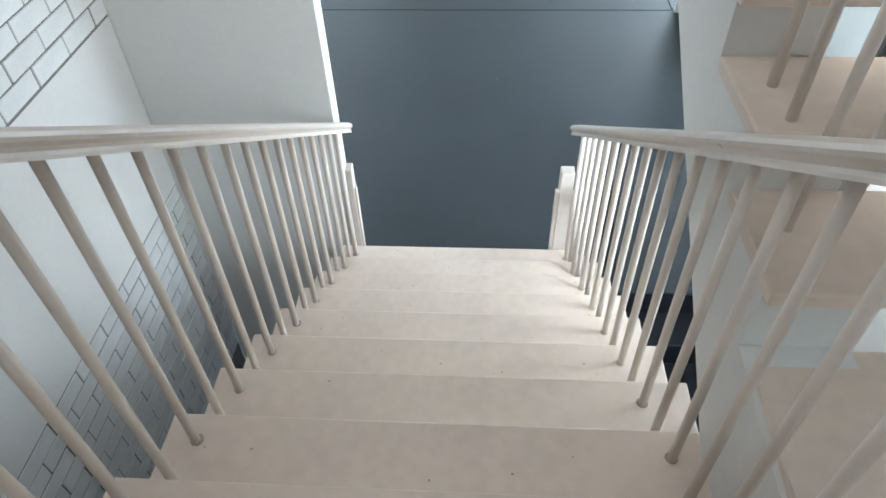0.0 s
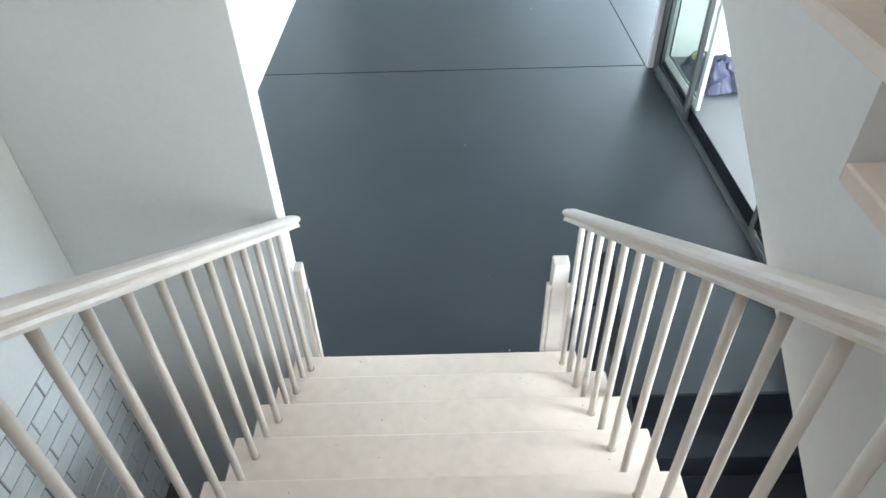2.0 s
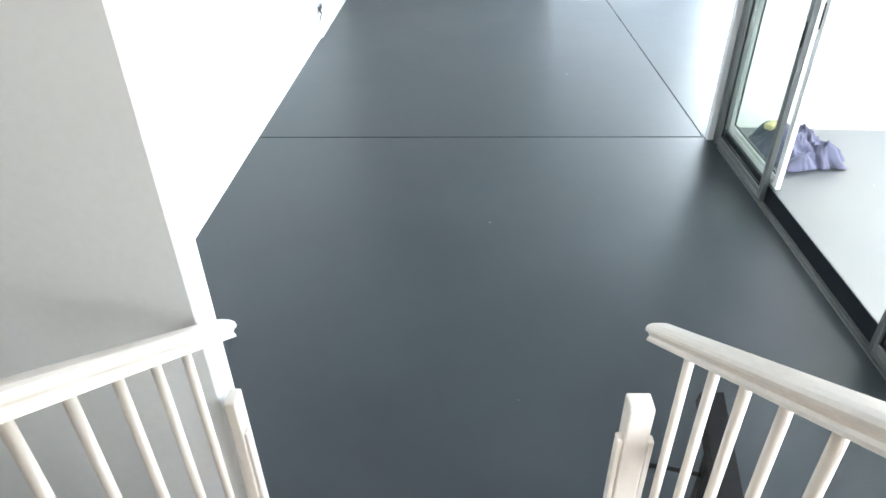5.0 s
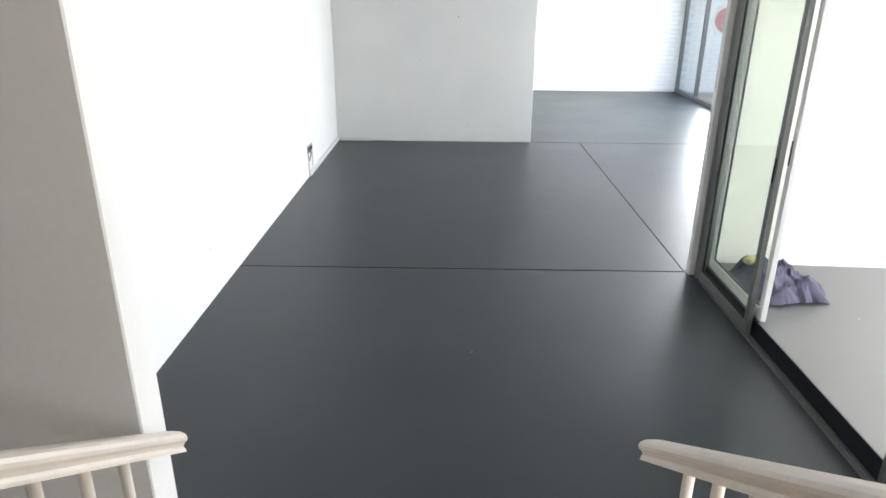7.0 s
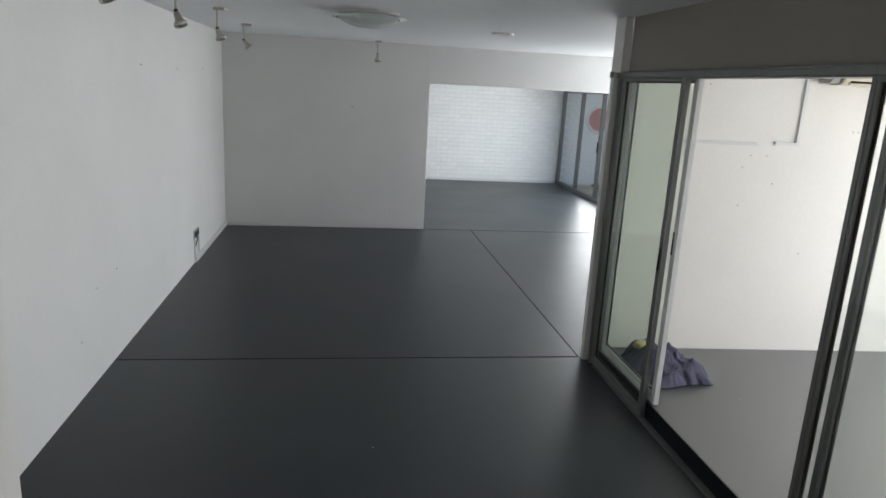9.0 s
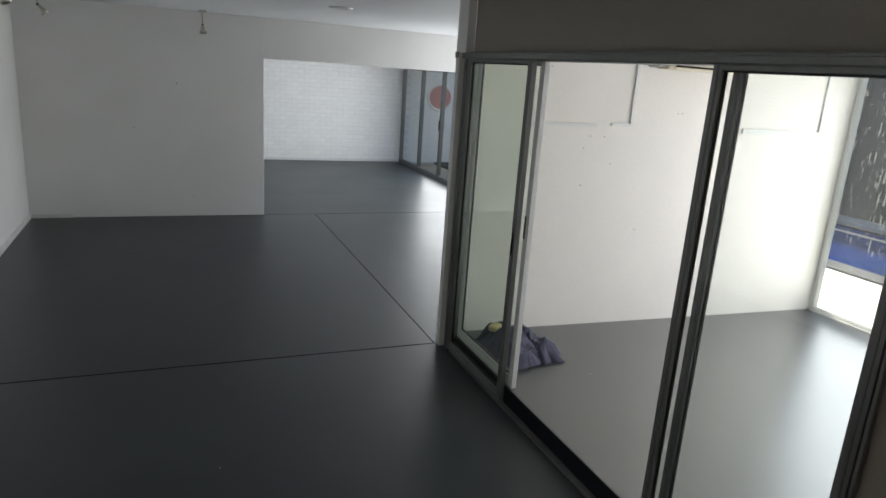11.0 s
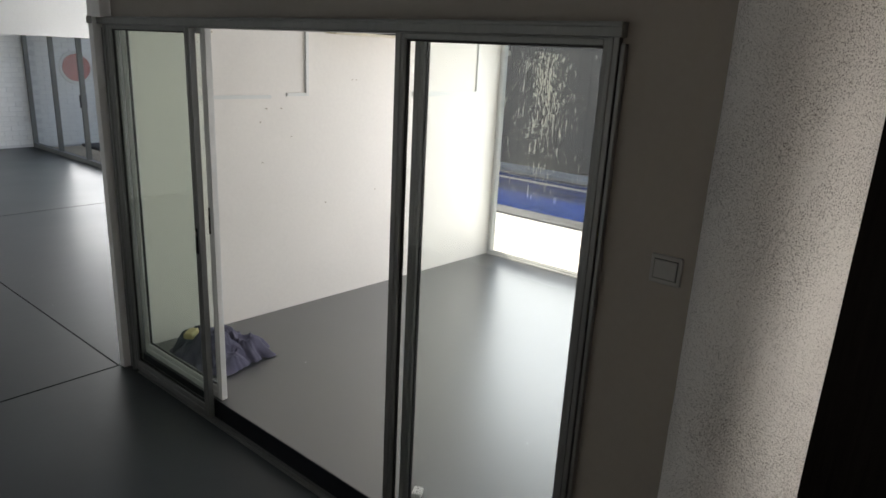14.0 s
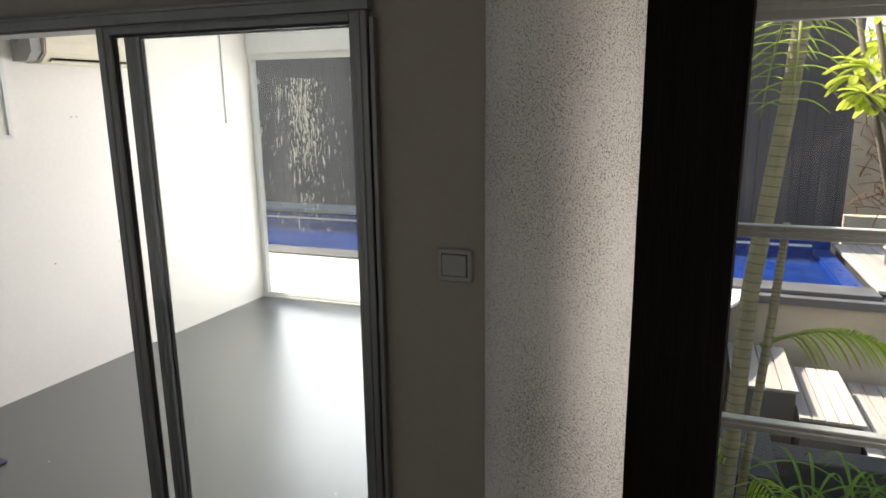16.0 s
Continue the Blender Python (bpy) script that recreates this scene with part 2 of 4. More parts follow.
TRUNK = surface("palm_trunk_bark", (0.25, 0.225, 0.13), 0.7, vary=0.14, scale=9, grain=30, bump=0.3)
RING = surface("palm_trunk_ring", (0.13, 0.115, 0.07), 0.8, vary=0.1, scale=15)
STEM = surface("green_stem", (0.22, 0.26, 0.07), 0.6, vary=0.12, scale=10)
BARK = surface("grey_bark", (0.16, 0.13, 0.10), 0.9, vary=0.2, scale=12, bump=0.4)
PALM_LEAF = leaf_finish("palm_leaf", (0.34, 0.46, 0.06))
TREE_LEAF = leaf_finish("frangipani_leaf", (0.46, 0.54, 0.07))
GRASS_LEAF = leaf_finish("strap_leaf", (0.16, 0.27, 0.06))
DRY = leaf_finish("dry_brush", (0.22, 0.12, 0.06))
SPLASH = surface("lime_splash", (0.84, 0.80, 0.70), 0.8, vary=0.06, scale=30)

# ---- building helpers ----


def boxes_mesh(*boxes, bevel=0.0, segments=1):
    bm = bmesh.new()
    for lo, hi in boxes:
        made = bmesh.ops.create_cube(bm, size=1.0)["verts"]
        for v in made:
            v.co = Vector([(a + b) / 2 + c * (b - a) for a, b, c in zip(lo, hi, v.co)])
    if bevel:
        bmesh.ops.bevel(bm, geom=list(bm.edges), offset=bevel, segments=segments, affect="EDGES", profile=0.5)
    return bm


def finish(name, bm, mat, smooth=False):
    bmesh.ops.recalc_face_normals(bm, faces=list(bm.faces))
    me = bpy.data.meshes.new(name)
    bm.to_mesh(me)
    bm.free()
    me.materials.append(mat)
    if smooth:
        for f in me.polygons:
            f.use_smooth = True
    return me


def structure(name, bm, mat, label, category, smooth=False):
    return tagged(new(name, finish(name, bm, mat, smooth)), label, category, kind="structure")


def thing(name, place, label, category, group="", kind="", turn=0.0):
    ob = new(name)
    ob.empty_display_size = 0.05
    ob.matrix_world = pose(*place, 0, 0, turn)
    return tagged(ob, label, category, group, kind)


def part(name, bm, mat, parent, label="", smooth=False):
    """One mesh under a thing or a part, in the parent's own space."""
    ob = new(name, finish(name, bm, mat, smooth))
    ob.parent = parent
    return tagged(ob, label)


def tube(bm, points, radii, sides=8, cap=True):
    rings = []
    for i, p in enumerate(points):
        p = Vector(p)
        a = Vector(points[max(0, i - 1)])
        b = Vector(points[min(len(points) - 1, i + 1)])
        d = (b - a).normalized()
        side = d.cross(Vector((0, 0, 1)) if abs(d.z) < 0.9 else Vector((1, 0, 0))).normalized()
        up = side.cross(d)
        r = radii[i] if hasattr(radii, "__len__") else radii
        rings.append([bm.verts.new(p + (side * math.cos(k * 2 * math.pi / sides) + up * math.sin(k * 2 * math.pi / sides)) * r) for k in range(sides)])
    for r0, r1 in zip(rings, rings[1:]):
        for k in range(sides):
            bm.faces.new((r0[k], r0[(k + 1) % sides], r1[(k + 1) % sides], r1[k]))
    if cap:
        bm.faces.new(rings[0][::-1])
        bm.faces.new(rings[-1])
    return bm


def prism(bm, outline, axis, lo, hi):
    """Extrudes a flat outline (two coordinates) along the axis x, y or z."""
    def at(u, v, w):
        return {"x": (w, u, v), "y": (u, w, v), "z": (u, v, w)}[axis]
    a = [bm.verts.new(at(u, v, lo)) for u, v in outline]
    b = [bm.verts.new(at(u, v, hi)) for u, v in outline]
    n = len(outline)
    bm.faces.new(a)
    bm.faces.new(b[::-1])
    for k in range(n):
        bm.faces.new((a[k], a[(k + 1) % n], b[(k + 1) % n], b[k]))
    return bm


def lathe(bm, profile, sides=24, centre=(0, 0, 0)):
    c = Vector(centre)
    rings = [[bm.verts.new(c + Vector((r * math.cos(k * 2 * math.pi / sides), r * math.sin(k * 2 * math.pi / sides), z))) for k in range(sides)] for r, z in profile]
    for r0, r1 in zip(rings, rings[1:]):
        for k in range(sides):
            bm.faces.new((r0[k], r0[(k + 1) % sides], r1[(k + 1) % sides], r1[k]))
    bm.faces.new(rings[0][::-1])
    bm.faces.new(rings[-1])
    return bm


# ---- plan ----
LEFT = -1.47            # face of the long wall
DOOR_X = 1.99           # face of the wall with the sliding doors
FAR_Y = 10.8            # wall across the main room
BACK_Y = 15.99          # brick wall of the back room
CEIL = 2.50
RISE, GOING = 0.159, 0.2475
FOOT_Y = 2.735           # the lowest tread is cut short here
NOSE_Y, NOSE_Z = 2.738, 0.296   # front edge of the lowest white tread
SIDE_Z = 0.12           # floor of the side room
LOW = -2.2              # floor of the level below
TOP = 5.2               # ceiling over the stairs

# ---- structure ----
floor = structure("floor", boxes_mesh(((-0.55, 2.70, -0.18), (0.67, 2.94, 0)), ((LEFT, 2.94, -0.18), (0.67, 3.0, 0)), ((0.67, 2.70, -0.18), (2.0, 3.0, 0)), ((LEFT, 3.0, -0.18), (2.0, 6.3, 0)),
                                      ((LEFT, 6.3, -0.18), (5.1, 10.8, 0)), ((LEFT, 10.8, -0.18), (5.1, 16.05, 0))),
                  FLOOR, "grey satin painted concrete floor with saw-cut joints", "floor")
side_floor = structure("side_floor", boxes_mesh(((2.012, 2.7, -0.1), (5.6, 6.2, SIDE_Z))), FLOOR_GLOSS, "grey glossy painted floor of the raised side room", "floor")
step_face = structure("step_face", boxes_mesh(((2.008, 3.05, 0.0), (2.0125, 6.075, SIDE_Z - 0.003))), BLACK, "black painted riser under the sliding door", "riser")
for name, lo, hi in (("joint_across", (LEFT, 6.241, -0.003), (1.93, 6.253, 0.0012)), ("joint_along", (1.914, 6.25, -0.003), (1.924, 10.8, 0.0012)),
                     ("joint_far", (1.24, 10.796, -0.003), (4.86, 10.806, 0.0015))):
    structure(name, boxes_mesh((lo, hi)), JOINT, "thin dark saw-cut joint in the floor", "floor joint")

wall_left = structure("wall_left", boxes_mesh(((LEFT - 0.25, 2.94, -0.2), (LEFT, FAR_Y + 0.2, CEIL)), ((LEFT - 0.25, -1.6, 0.636), (LEFT, 2.94, 1.576)),
                                              ((LEFT - 0.25, -1.6, 2.95), (LEFT, 2.94, TOP))),
                      WHITE, "white painted plaster wall along the room", "wall")
wall_brick_stairs = structure("wall_brick_stairs", boxes_mesh(((LEFT - 0.25, -1.6, LOW), (LEFT - 0.001, 2.83, 0.636)), ((LEFT - 0.25, -1.6, 1.576), (LEFT - 0.001, 2.83, 2.95))),
                              MORTAR_GREY, "white brick wall beside the stairs with grey joints", "wall")
wall_stub = structure("wall_stub", boxes_mesh(((LEFT, 2.83, LOW), (-0.55, 2.94, TOP)), bevel=0.004), WHITE, "white plaster wall end beside the stairs", "wall")
wall_far = structure("wall_far", boxes_mesh(((LEFT, FAR_Y, 0), (1.233, FAR_Y + 0.2, CEIL)), bevel=0.003), WHITE, "white plaster wall across the room with small marks", "wall")
beam = structure("beam", boxes_mesh(((1.233, FAR_Y + 0.003, 2.01), (4.87, FAR_Y + 0.2, CEIL)), bevel=0.003), WHITE, "white painted beam over the wide opening", "beam")
ceiling = structure("ceiling", boxes_mesh(((LEFT - 0.2, 2.94, CEIL), (1.99, 6.25, CEIL + 0.2)), ((LEFT - 0.2, 6.25, CEIL), (5.2, 11.0, CEIL + 0.2)), ((LEFT - 0.2, 11.0, CEIL), (5.9, 16.2, CEIL + 0.2))),
                    CEILING, "plain white painted ceiling", "ceiling")
wall_back = structure("wall_back", boxes_mesh(((-1.6, BACK_Y + 0.012, -0.3), (10.5, BACK_Y + 0.25, 3.2))), MORTAR_WHITE, "white painted brick wall at the end, running on outdoors", "wall")
wall_back_left = structure("wall_back_left", boxes_mesh(((-1.7, FAR_Y + 0.2, 0), (-1.5, BACK_Y, CEIL))), WHITE, "white plaster side wall of the back room", "wall")
wall_pier = structure("wall_pier", boxes_mesh(((1.93, 6.19, 0), (2.16, 6.245, CEIL)), ((1.93, 6.085, 2.14), (1.988, 6.19, CEIL)), ((1.99, 6.15, 0), (2.16, 6.19, 2.12)), bevel=0.003), WHITE, "white plaster pier beside the sliding door", "wall")
wall_over_door = structure("wall_over_door", boxes_mesh(((DOOR_X, 2.72, 2.12), (2.12, 6.085, TOP)), ((DOOR_X, 2.72, 0), (2.12, 3.05, 2.12))), TAUPE, "taupe painted wall round the sliding door", "wall")
wall_right = structure("wall_right", boxes_mesh(((2.16, 6.19, 0), (5.0, 6.245, CEIL)), ((4.87, 6.245, 2.05), (5.0, BACK_Y, CEIL))), WHITE, "white plaster wall of the main room", "wall")
bm = bmesh.new()
prism(bm, [(2.1, 6.15), (5.62, 5.96), (5.62, 6.14), (2.1, 6.148 + 0.03)], "z", -0.1, 2.75)
side_wall_north = structure("side_wall_north", bm, WARM_WHITE, "warm white side room wall with filled patches", "wall")
side_wall_south = structure("side_wall_south", boxes_mesh(((2.12, 2.62, -0.9), (5.62, 2.78, 2.75))), WHITE, "white painted end wall of the side room", "wall")
side_ceiling = structure("side_ceiling", boxes_mesh(((2.12, 2.62, 2.62), (5.62, 6.16, 2.8))), CEILING, "white painted ceiling of the side room", "ceiling")
stair_back = structure("stair_back_wall", boxes_mesh(((LEFT - 0.25, -1.75, LOW), (2.2, -1.6, TOP))), WHITE, "white plaster wall behind the stair landing", "wall")
stair_ceiling = structure("stair_ceiling", boxes_mesh(((LEFT - 0.25, -1.75, TOP), (2.2, -1.0, TOP + 0.2)), ((LEFT - 0.25, 2.2, TOP), (2.2, 6.3, TOP + 0.2)), ((LEFT - 0.25, -1.0, TOP), (-1.2, 2.2, TOP + 0.2)), ((0.6, -1.0, TOP), (2.2, 2.2, TOP + 0.2))), CEILING, "white ceiling high over the stairs", "ceiling")
upper_wall = structure("upper_wall", boxes_mesh(((-0.55, 2.96, CEIL + 0.2), (0.66, 3.06, TOP)), ((LEFT, 6.1, CEIL + 0.2), (2.0, 6.25, TOP)), ((-1.72, 2.94, CEIL + 0.2), (LEFT, 6.25, TOP))), WHITE, "white wall of the floor above", "wall")
# Floor colour is assumed: pale so it bounces light onto the lower walls.
low_floor = structure("low_floor", boxes_mesh(((LEFT - 0.2, -1.75, LOW - 0.2), (2.2, 6.0, LOW))), CEILING, "assumed floor of the level below, pale to bounce light", "floor")
low_wall = structure("low_wall", boxes_mesh(((LEFT, 2.94, LOW), (2.0, 3.1, -0.18))), WHITE, "white wall of the level below", "wall")
parapet = structure("parapet", boxes_mesh(((1.95, -1.6, LOW), (2.16, 2.42, 0.86)), bevel=0.006), STUCCO, "rough white stucco parapet under the stair window", "wall")
well_wall = structure("well_wall", boxes_mesh(((2.0, 2.42, LOW), (2.12, 3.0, -0.004))), STUCCO, "rough white stucco wall of the stairwell", "wall")
# Overhang out of view, added to stop sun patches in the back room.
eave = structure("eave", boxes_mesh(((5.0, 6.4, 2.55), (6.1, 15.9, 2.7))), WHITE, "added unseen eave that keeps sun off the glazed wall", "eave")

# Assumed solid above the top rail, to cut light reaching the stairs.
wall_over_window = structure("wall_over_window", boxes_mesh(((2.0, -1.6, 2.10), (2.12, 2.19, TOP))), WHITE, "assumed white wall over the stair window, cuts the light", "wall")
spine = structure("stair_spine_wall", boxes_mesh(((0.775, -1.6, LOW), (0.92, 1.0, 1.56))), WHITE, "white plaster wall under the landing", "wall")

# Unseen opaque cover, added to close the ceiling hole against direct sun.
skylight = structure("skylight", boxes_mesh(((-1.25, -1.05, TOP + 0.12), (0.65, 2.25, TOP + 0.24)), bevel=0.02), OPAL, "added frosted cover over the stairs, unseen, keeps sun off", "skylight")

# round stucco column
bm = bmesh.new()
rows = []
for j in range(61):
    z = -0.9 + j * (TOP + 0.9) / 60
    rows.append([bm.verts.new((0.193 * math.cos(k * math.pi / 48) + 0.0016 * noise.noise(Vector((k * 1.7, j * 2.3, 0))), 0.193 * math.sin(k * math.pi / 48) + 0.0016 * noise.noise(Vector((k * 1.3, j * 2.1, 5))), z)) for k in range(96)])
for r0, r1 in zip(rows, rows[1:]):
    for k in range(96):
        bm.faces.new((r0[k], r0[(k + 1) % 96], r1[(k + 1) % 96], r1[k]))
column = structure("column", bm, STUCCO, "round column with rough white stucco finish", "column", smooth=True)
column.location = (2.075, 2.577, 0)

# ---- white stairs ----
stairs = thing("staircase", (0, 0, 0), "cream painted staircase with worn treads leading down", "staircase", kind="structure")
N = 10
bm = bmesh.new()
outline = [(FOOT_Y - 0.02, 0.0), (FOOT_Y - 0.02, NOSE_Z - 0.03)]
for k in range(1, N):
    outline += [(NOSE_Y - k * GOING - 0.02, NOSE_Z + (k - 1) * RISE - 0.03), (NOSE_Y - k * GOING - 0.02, NOSE_Z + k * RISE - 0.03)]
end_y = NOSE_Y - N * GOING
outline += [(end_y, NOSE_Z + (N - 1) * RISE - 0.03), (end_y, NOSE_Z + (N - 1) * RISE - 0.4), (NOSE_Y - 0.45, 0.0)]
prism(bm, outline, "x", -0.57, 0.75)
part("stair_body", bm, STAIR, stairs)
tread = None
for k in range(N - 1):
    y1, z1 = NOSE_Y - k * GOING, NOSE_Z + k * RISE
    if k == 0:
        part("tread", boxes_mesh(((-0.588, y1 - GOING - 0.018, z1 - 0.032), (0.70, FOOT_Y, z1)), bevel=0.005, segments=2), STAIR, stairs, "cream painted timber tread with worn edge")
    elif tread is None:
        tread = part("tread", boxes_mesh(((-0.588, -GOING - 0.018, -0.032), (0.765, 0, 0)), bevel=0.005, segments=2), STAIR, stairs, "cream painted timber tread with worn edge")
        tread.location = (0, y1, z1)
    else:
        t = tread.copy()
        scene.collection.objects.link(t)
        t.location = (0, y1, z1)
chip_rnd = random.Random(21)
chips = bmesh.new()
for k in range(N - 1):
    for i in range(9):
        x, y = chip_rnd.uniform(-0.5, 0.65), NOSE_Y - k * GOING - chip_rnd.uniform(0.03, GOING - 0.01)
        r = chip_rnd.uniform(0.0012, 0.0035)
        a0 = chip_rnd.uniform(0, 6)
        if k == 0 and y > FOOT_Y - 0.02:
            continue
        prism(chips, [(x + r * math.cos(a0 + a) * chip_rnd.uniform(0.5, 1.6), y + r * math.sin(a0 + a)) for a in (0, 1.2, 2.4, 3.6, 4.8)], "z", NOSE_Z + k * RISE, NOSE_Z + k * RISE + 0.0006)
    # Broken dark strips paint in the shadow gap along each nosing.
    x = -0.45
    while x < 0.6:
        l = chip_rnd.uniform(0.02, 0.22)
        if chip_rnd.random() < 0.6:
            y, z = NOSE_Y - (k + 1) * GOING + 0.0012, NOSE_Z + k * RISE
            prism(chips, [(x, y - 0.002), (x + l, y - 0.002), (x + l, y + chip_rnd.uniform(0.001, 0.0028)), (x + l * 0.5, y + 0.0015), (x, y + chip_rnd.uniform(0.0008, 0.0025))], "z", z, z + 0.0007)
        x += l + chip_rnd.uniform(0.02, 0.1)
chip_part = part("paint_chips", chips, GRIME_AND_GAP, stairs, "dark paint chips, and painted shadow-gap lines at the nosings")
chip_part["kind"] = "stuff"
LAND_Z = NOSE_Z + 9 * RISE + 0.03
landing = structure("landing", boxes_mesh(((LEFT, -1.6, LAND_Z - 0.16), (1.95, NOSE_Y - 9 * GOING, LAND_Z)), ((0.712, NOSE_Y - 9 * GOING, LAND_Z - 0.15), (1.8, 1.0, LAND_Z - 0.002)), bevel=0.004), STAIR, "cream painted stair landing", "landing")


def rail_profile(scale=1.0):
    """Moulded handrail section: rounded top, ogee sides, narrower base."""
    half = [(0.0, 0.030), (0.018, 0.029), (0.029, 0.023), (0.033, 0.014), (0.032, 0.005), (0.024, -0.004), (0.020, -0.013), (0.024, -0.021), (0.025, -0.029), (0.0, -0.029)]
    return [(x * scale, z * scale) for x, z in half] + [(-x * scale, z * scale) for x, z in half[-2:0:-1]]


SLOPE = 0.675


def rail_mesh(x, y_low, y_high, z_at_low, slope):
    bm = bmesh.new()
    prof = rail_profile()
    ends = [[bm.verts.new((x + u, y, z_at_low + (y - y_low) * slope + v)) for u, v in prof] for y in (y_low, y_high)]
    n = len(prof)
    for k in range(n):
        bm.faces.new((ends[0][k], ends[0][(k + 1) % n], ends[1][(k + 1) % n], ends[1][k]))
    bm.faces.new(ends[0][::-1])
    bm.faces.new(ends[1])
    return bm


def balustrade(x):
    ob = thing("stair_railing", (0, 0, 0), "cream gloss painted handrail on slim round balusters", "railing", group="stair railings", kind="structure")
    part("handrail", rail_mesh(x, 2.885, 0.1, 0.972, -SLOPE), RAIL, ob, "moulded cream handrail", smooth=False)
    for k in range(N - 1):
        for off in (0.075, 0.075 + GOING / 2):
            y, z0 = NOSE_Y - k * GOING - off, NOSE_Z + k * RISE
            z1 = 0.972 + (2.885 - y) * SLOPE - 0.02
            bm = bmesh.new()
            tube(bm, [(x, y, z0), (x, y, (z0 + z1) / 2), (x, y, z1)], 0.0115, 10)
            part("baluster", bm, RAIL, ob, smooth=True)
            bm = bmesh.new()
            lathe(bm, [(0.0135 + random.random() * 0.004, 0.0006), (0.0125, 0.0018), (0.0118, 0.003)], 10, (x + random.uniform(-0.002, 0.002), y + 0.002, z0))
            part("baluster_foot", bm, GRIME_AND_GAP, ob, "grimy paint round the baluster's foot")
    return ob


balustrade(-0.508)
balustrade(0.628)

# ---- upper flight ----
upper = thing("upper_staircase", (0, 0, 0), "cream painted open-riser stairs rising to the floor above", "staircase", kind="structure")
UP_Y, UP_Z, UP_G = 0.972, 1.948, 0.27
bm = bmesh.new()
outline = []
for k in range(14):
    outline += [(UP_Y + 0.03 + k * UP_G, UP_Z - 0.03 + (k - 1) * RISE), (UP_Y + 0.03 + k * UP_G, UP_Z - 0.03 + k * RISE)]
outline += [(UP_Y + 14 * UP_G, UP_Z - 0.03 + 13 * RISE), (UP_Y + 14 * UP_G, 1.53 + 0.63 * (UP_Y + 14 * UP_G - 1.15)), (UP_Y - 0.6, 1.53 + 0.63 * (UP_Y - 0.6 - 1.15)), (UP_Y - 0.6, LAND_Z - 0.05)]
prism(bm, outline, "x", 0.70, 0.92)
part("stringer", bm, WHITE, upper, "white plastered sloping stringer")
for k in range(14):
    part("tread", boxes_mesh(((0.6985, UP_Y + k * UP_G, UP_Z + k * RISE - 0.035), (1.82, UP_Y + (k + 1) * UP_G + 0.03, UP_Z + k * RISE)), bevel=0.004), STAIR, upper)
up_rail = thing("stair_railing", (0, 0, 0), "cream gloss painted handrail on slim round balusters", "railing", group="stair railings", kind="structure")
part("handrail", rail_mesh(0.775, 0.70, 4.3, UP_Z + 0.52, RISE / UP_G), RAIL, up_rail)
for k in range(14):
    for off in (0.05, 0.175):
        y, z0 = UP_Y + k * UP_G + off, UP_Z + k * RISE
        bm = bmesh.new()
        tube(bm, [(0.775, y, z0), (0.775, y, UP_Z + 0.51 + (y - 0.70) * RISE / UP_G)], 0.0115, 10)
        part("baluster", bm, RAIL, up_rail, smooth=True)

# ---- black stairs down ----
down = thing("basement_staircase", (0, 0, 0), "black painted concrete stairs leading down below", "staircase", kind="structure")
for k in range(1, 14):
    y1 = 2.70 - (k - 1) * 0.25
    part("step", boxes_mesh(((0.77, y1 - 0.25, -k * RISE - 0.3), (1.95, y1, -k * RISE)), bevel=0.004), BLACK, down)
structure("floor_edge", boxes_mesh(((0.67, 2.690, -0.18), (1.995, 2.6995, -0.003))), BLACK, "black painted floor edge over the stairs", "floor edge")
bar = thing("basement_handrail", (0.745, 2.79, 0), "flat black steel handrail of the basement stairs", "handrail", kind="structure")
bm = bmesh.new()
prism(bm, [(0.04, 0.81), (0.055, 0.76), (-2.2, 0.76 - 2.255 * 0.505), (-2.2, 0.81 - 2.24 * 0.505)], "x", 0.009, 0.07)
part("rail_bar", bm, STEEL, bar)
part("post", boxes_mesh(((0.022, -0.075, -0.003), (0.054, -0.043, 0.725)), bevel=0.002), STEEL, bar)

# gate posts at the foot of the stairs
for x0, x1, side in ((0.571, 0.640, -1), (-0.532, -0.498, 1)):
    gate = thing("gate_post", ((x0 + x1) / 2, 2.84, 0), "short white timber gate post at the stair foot", "post", group="gate posts", kind="structure")
    h = (x1 - x0) / 2
    part("post", boxes_mesh(((-h, -0.035, 0), (h, 0.03, 0.765)), bevel=0.006, segments=2), RAIL, gate)
    part("strip", boxes_mesh(((-h - 0.018, -0.03, 0), (-h, 0.0, 0.64)) if side < 0 else ((h, -0.03, 0), (h + 0.012, 0.0, 0.64)), bevel=0.003), RAIL, gate, "thin white closing strip")
    if side < 0:
        part("strip", boxes_mesh(((h, -0.03, 0), (h + 0.018, 0.0, 0.63)), bevel=0.003), RAIL, gate)
        bm = bmesh.new()
        tube(bm, [(h + 0.012, -0.012, 0.515), (h + 0.06, -0.05, 0.55), (h + 0.125, -0.11, 0.60)], 0.0075, 8)
        part("hook", bm, STEEL, gate, "black steel hook")


# ---- sliding doors between the rooms ----


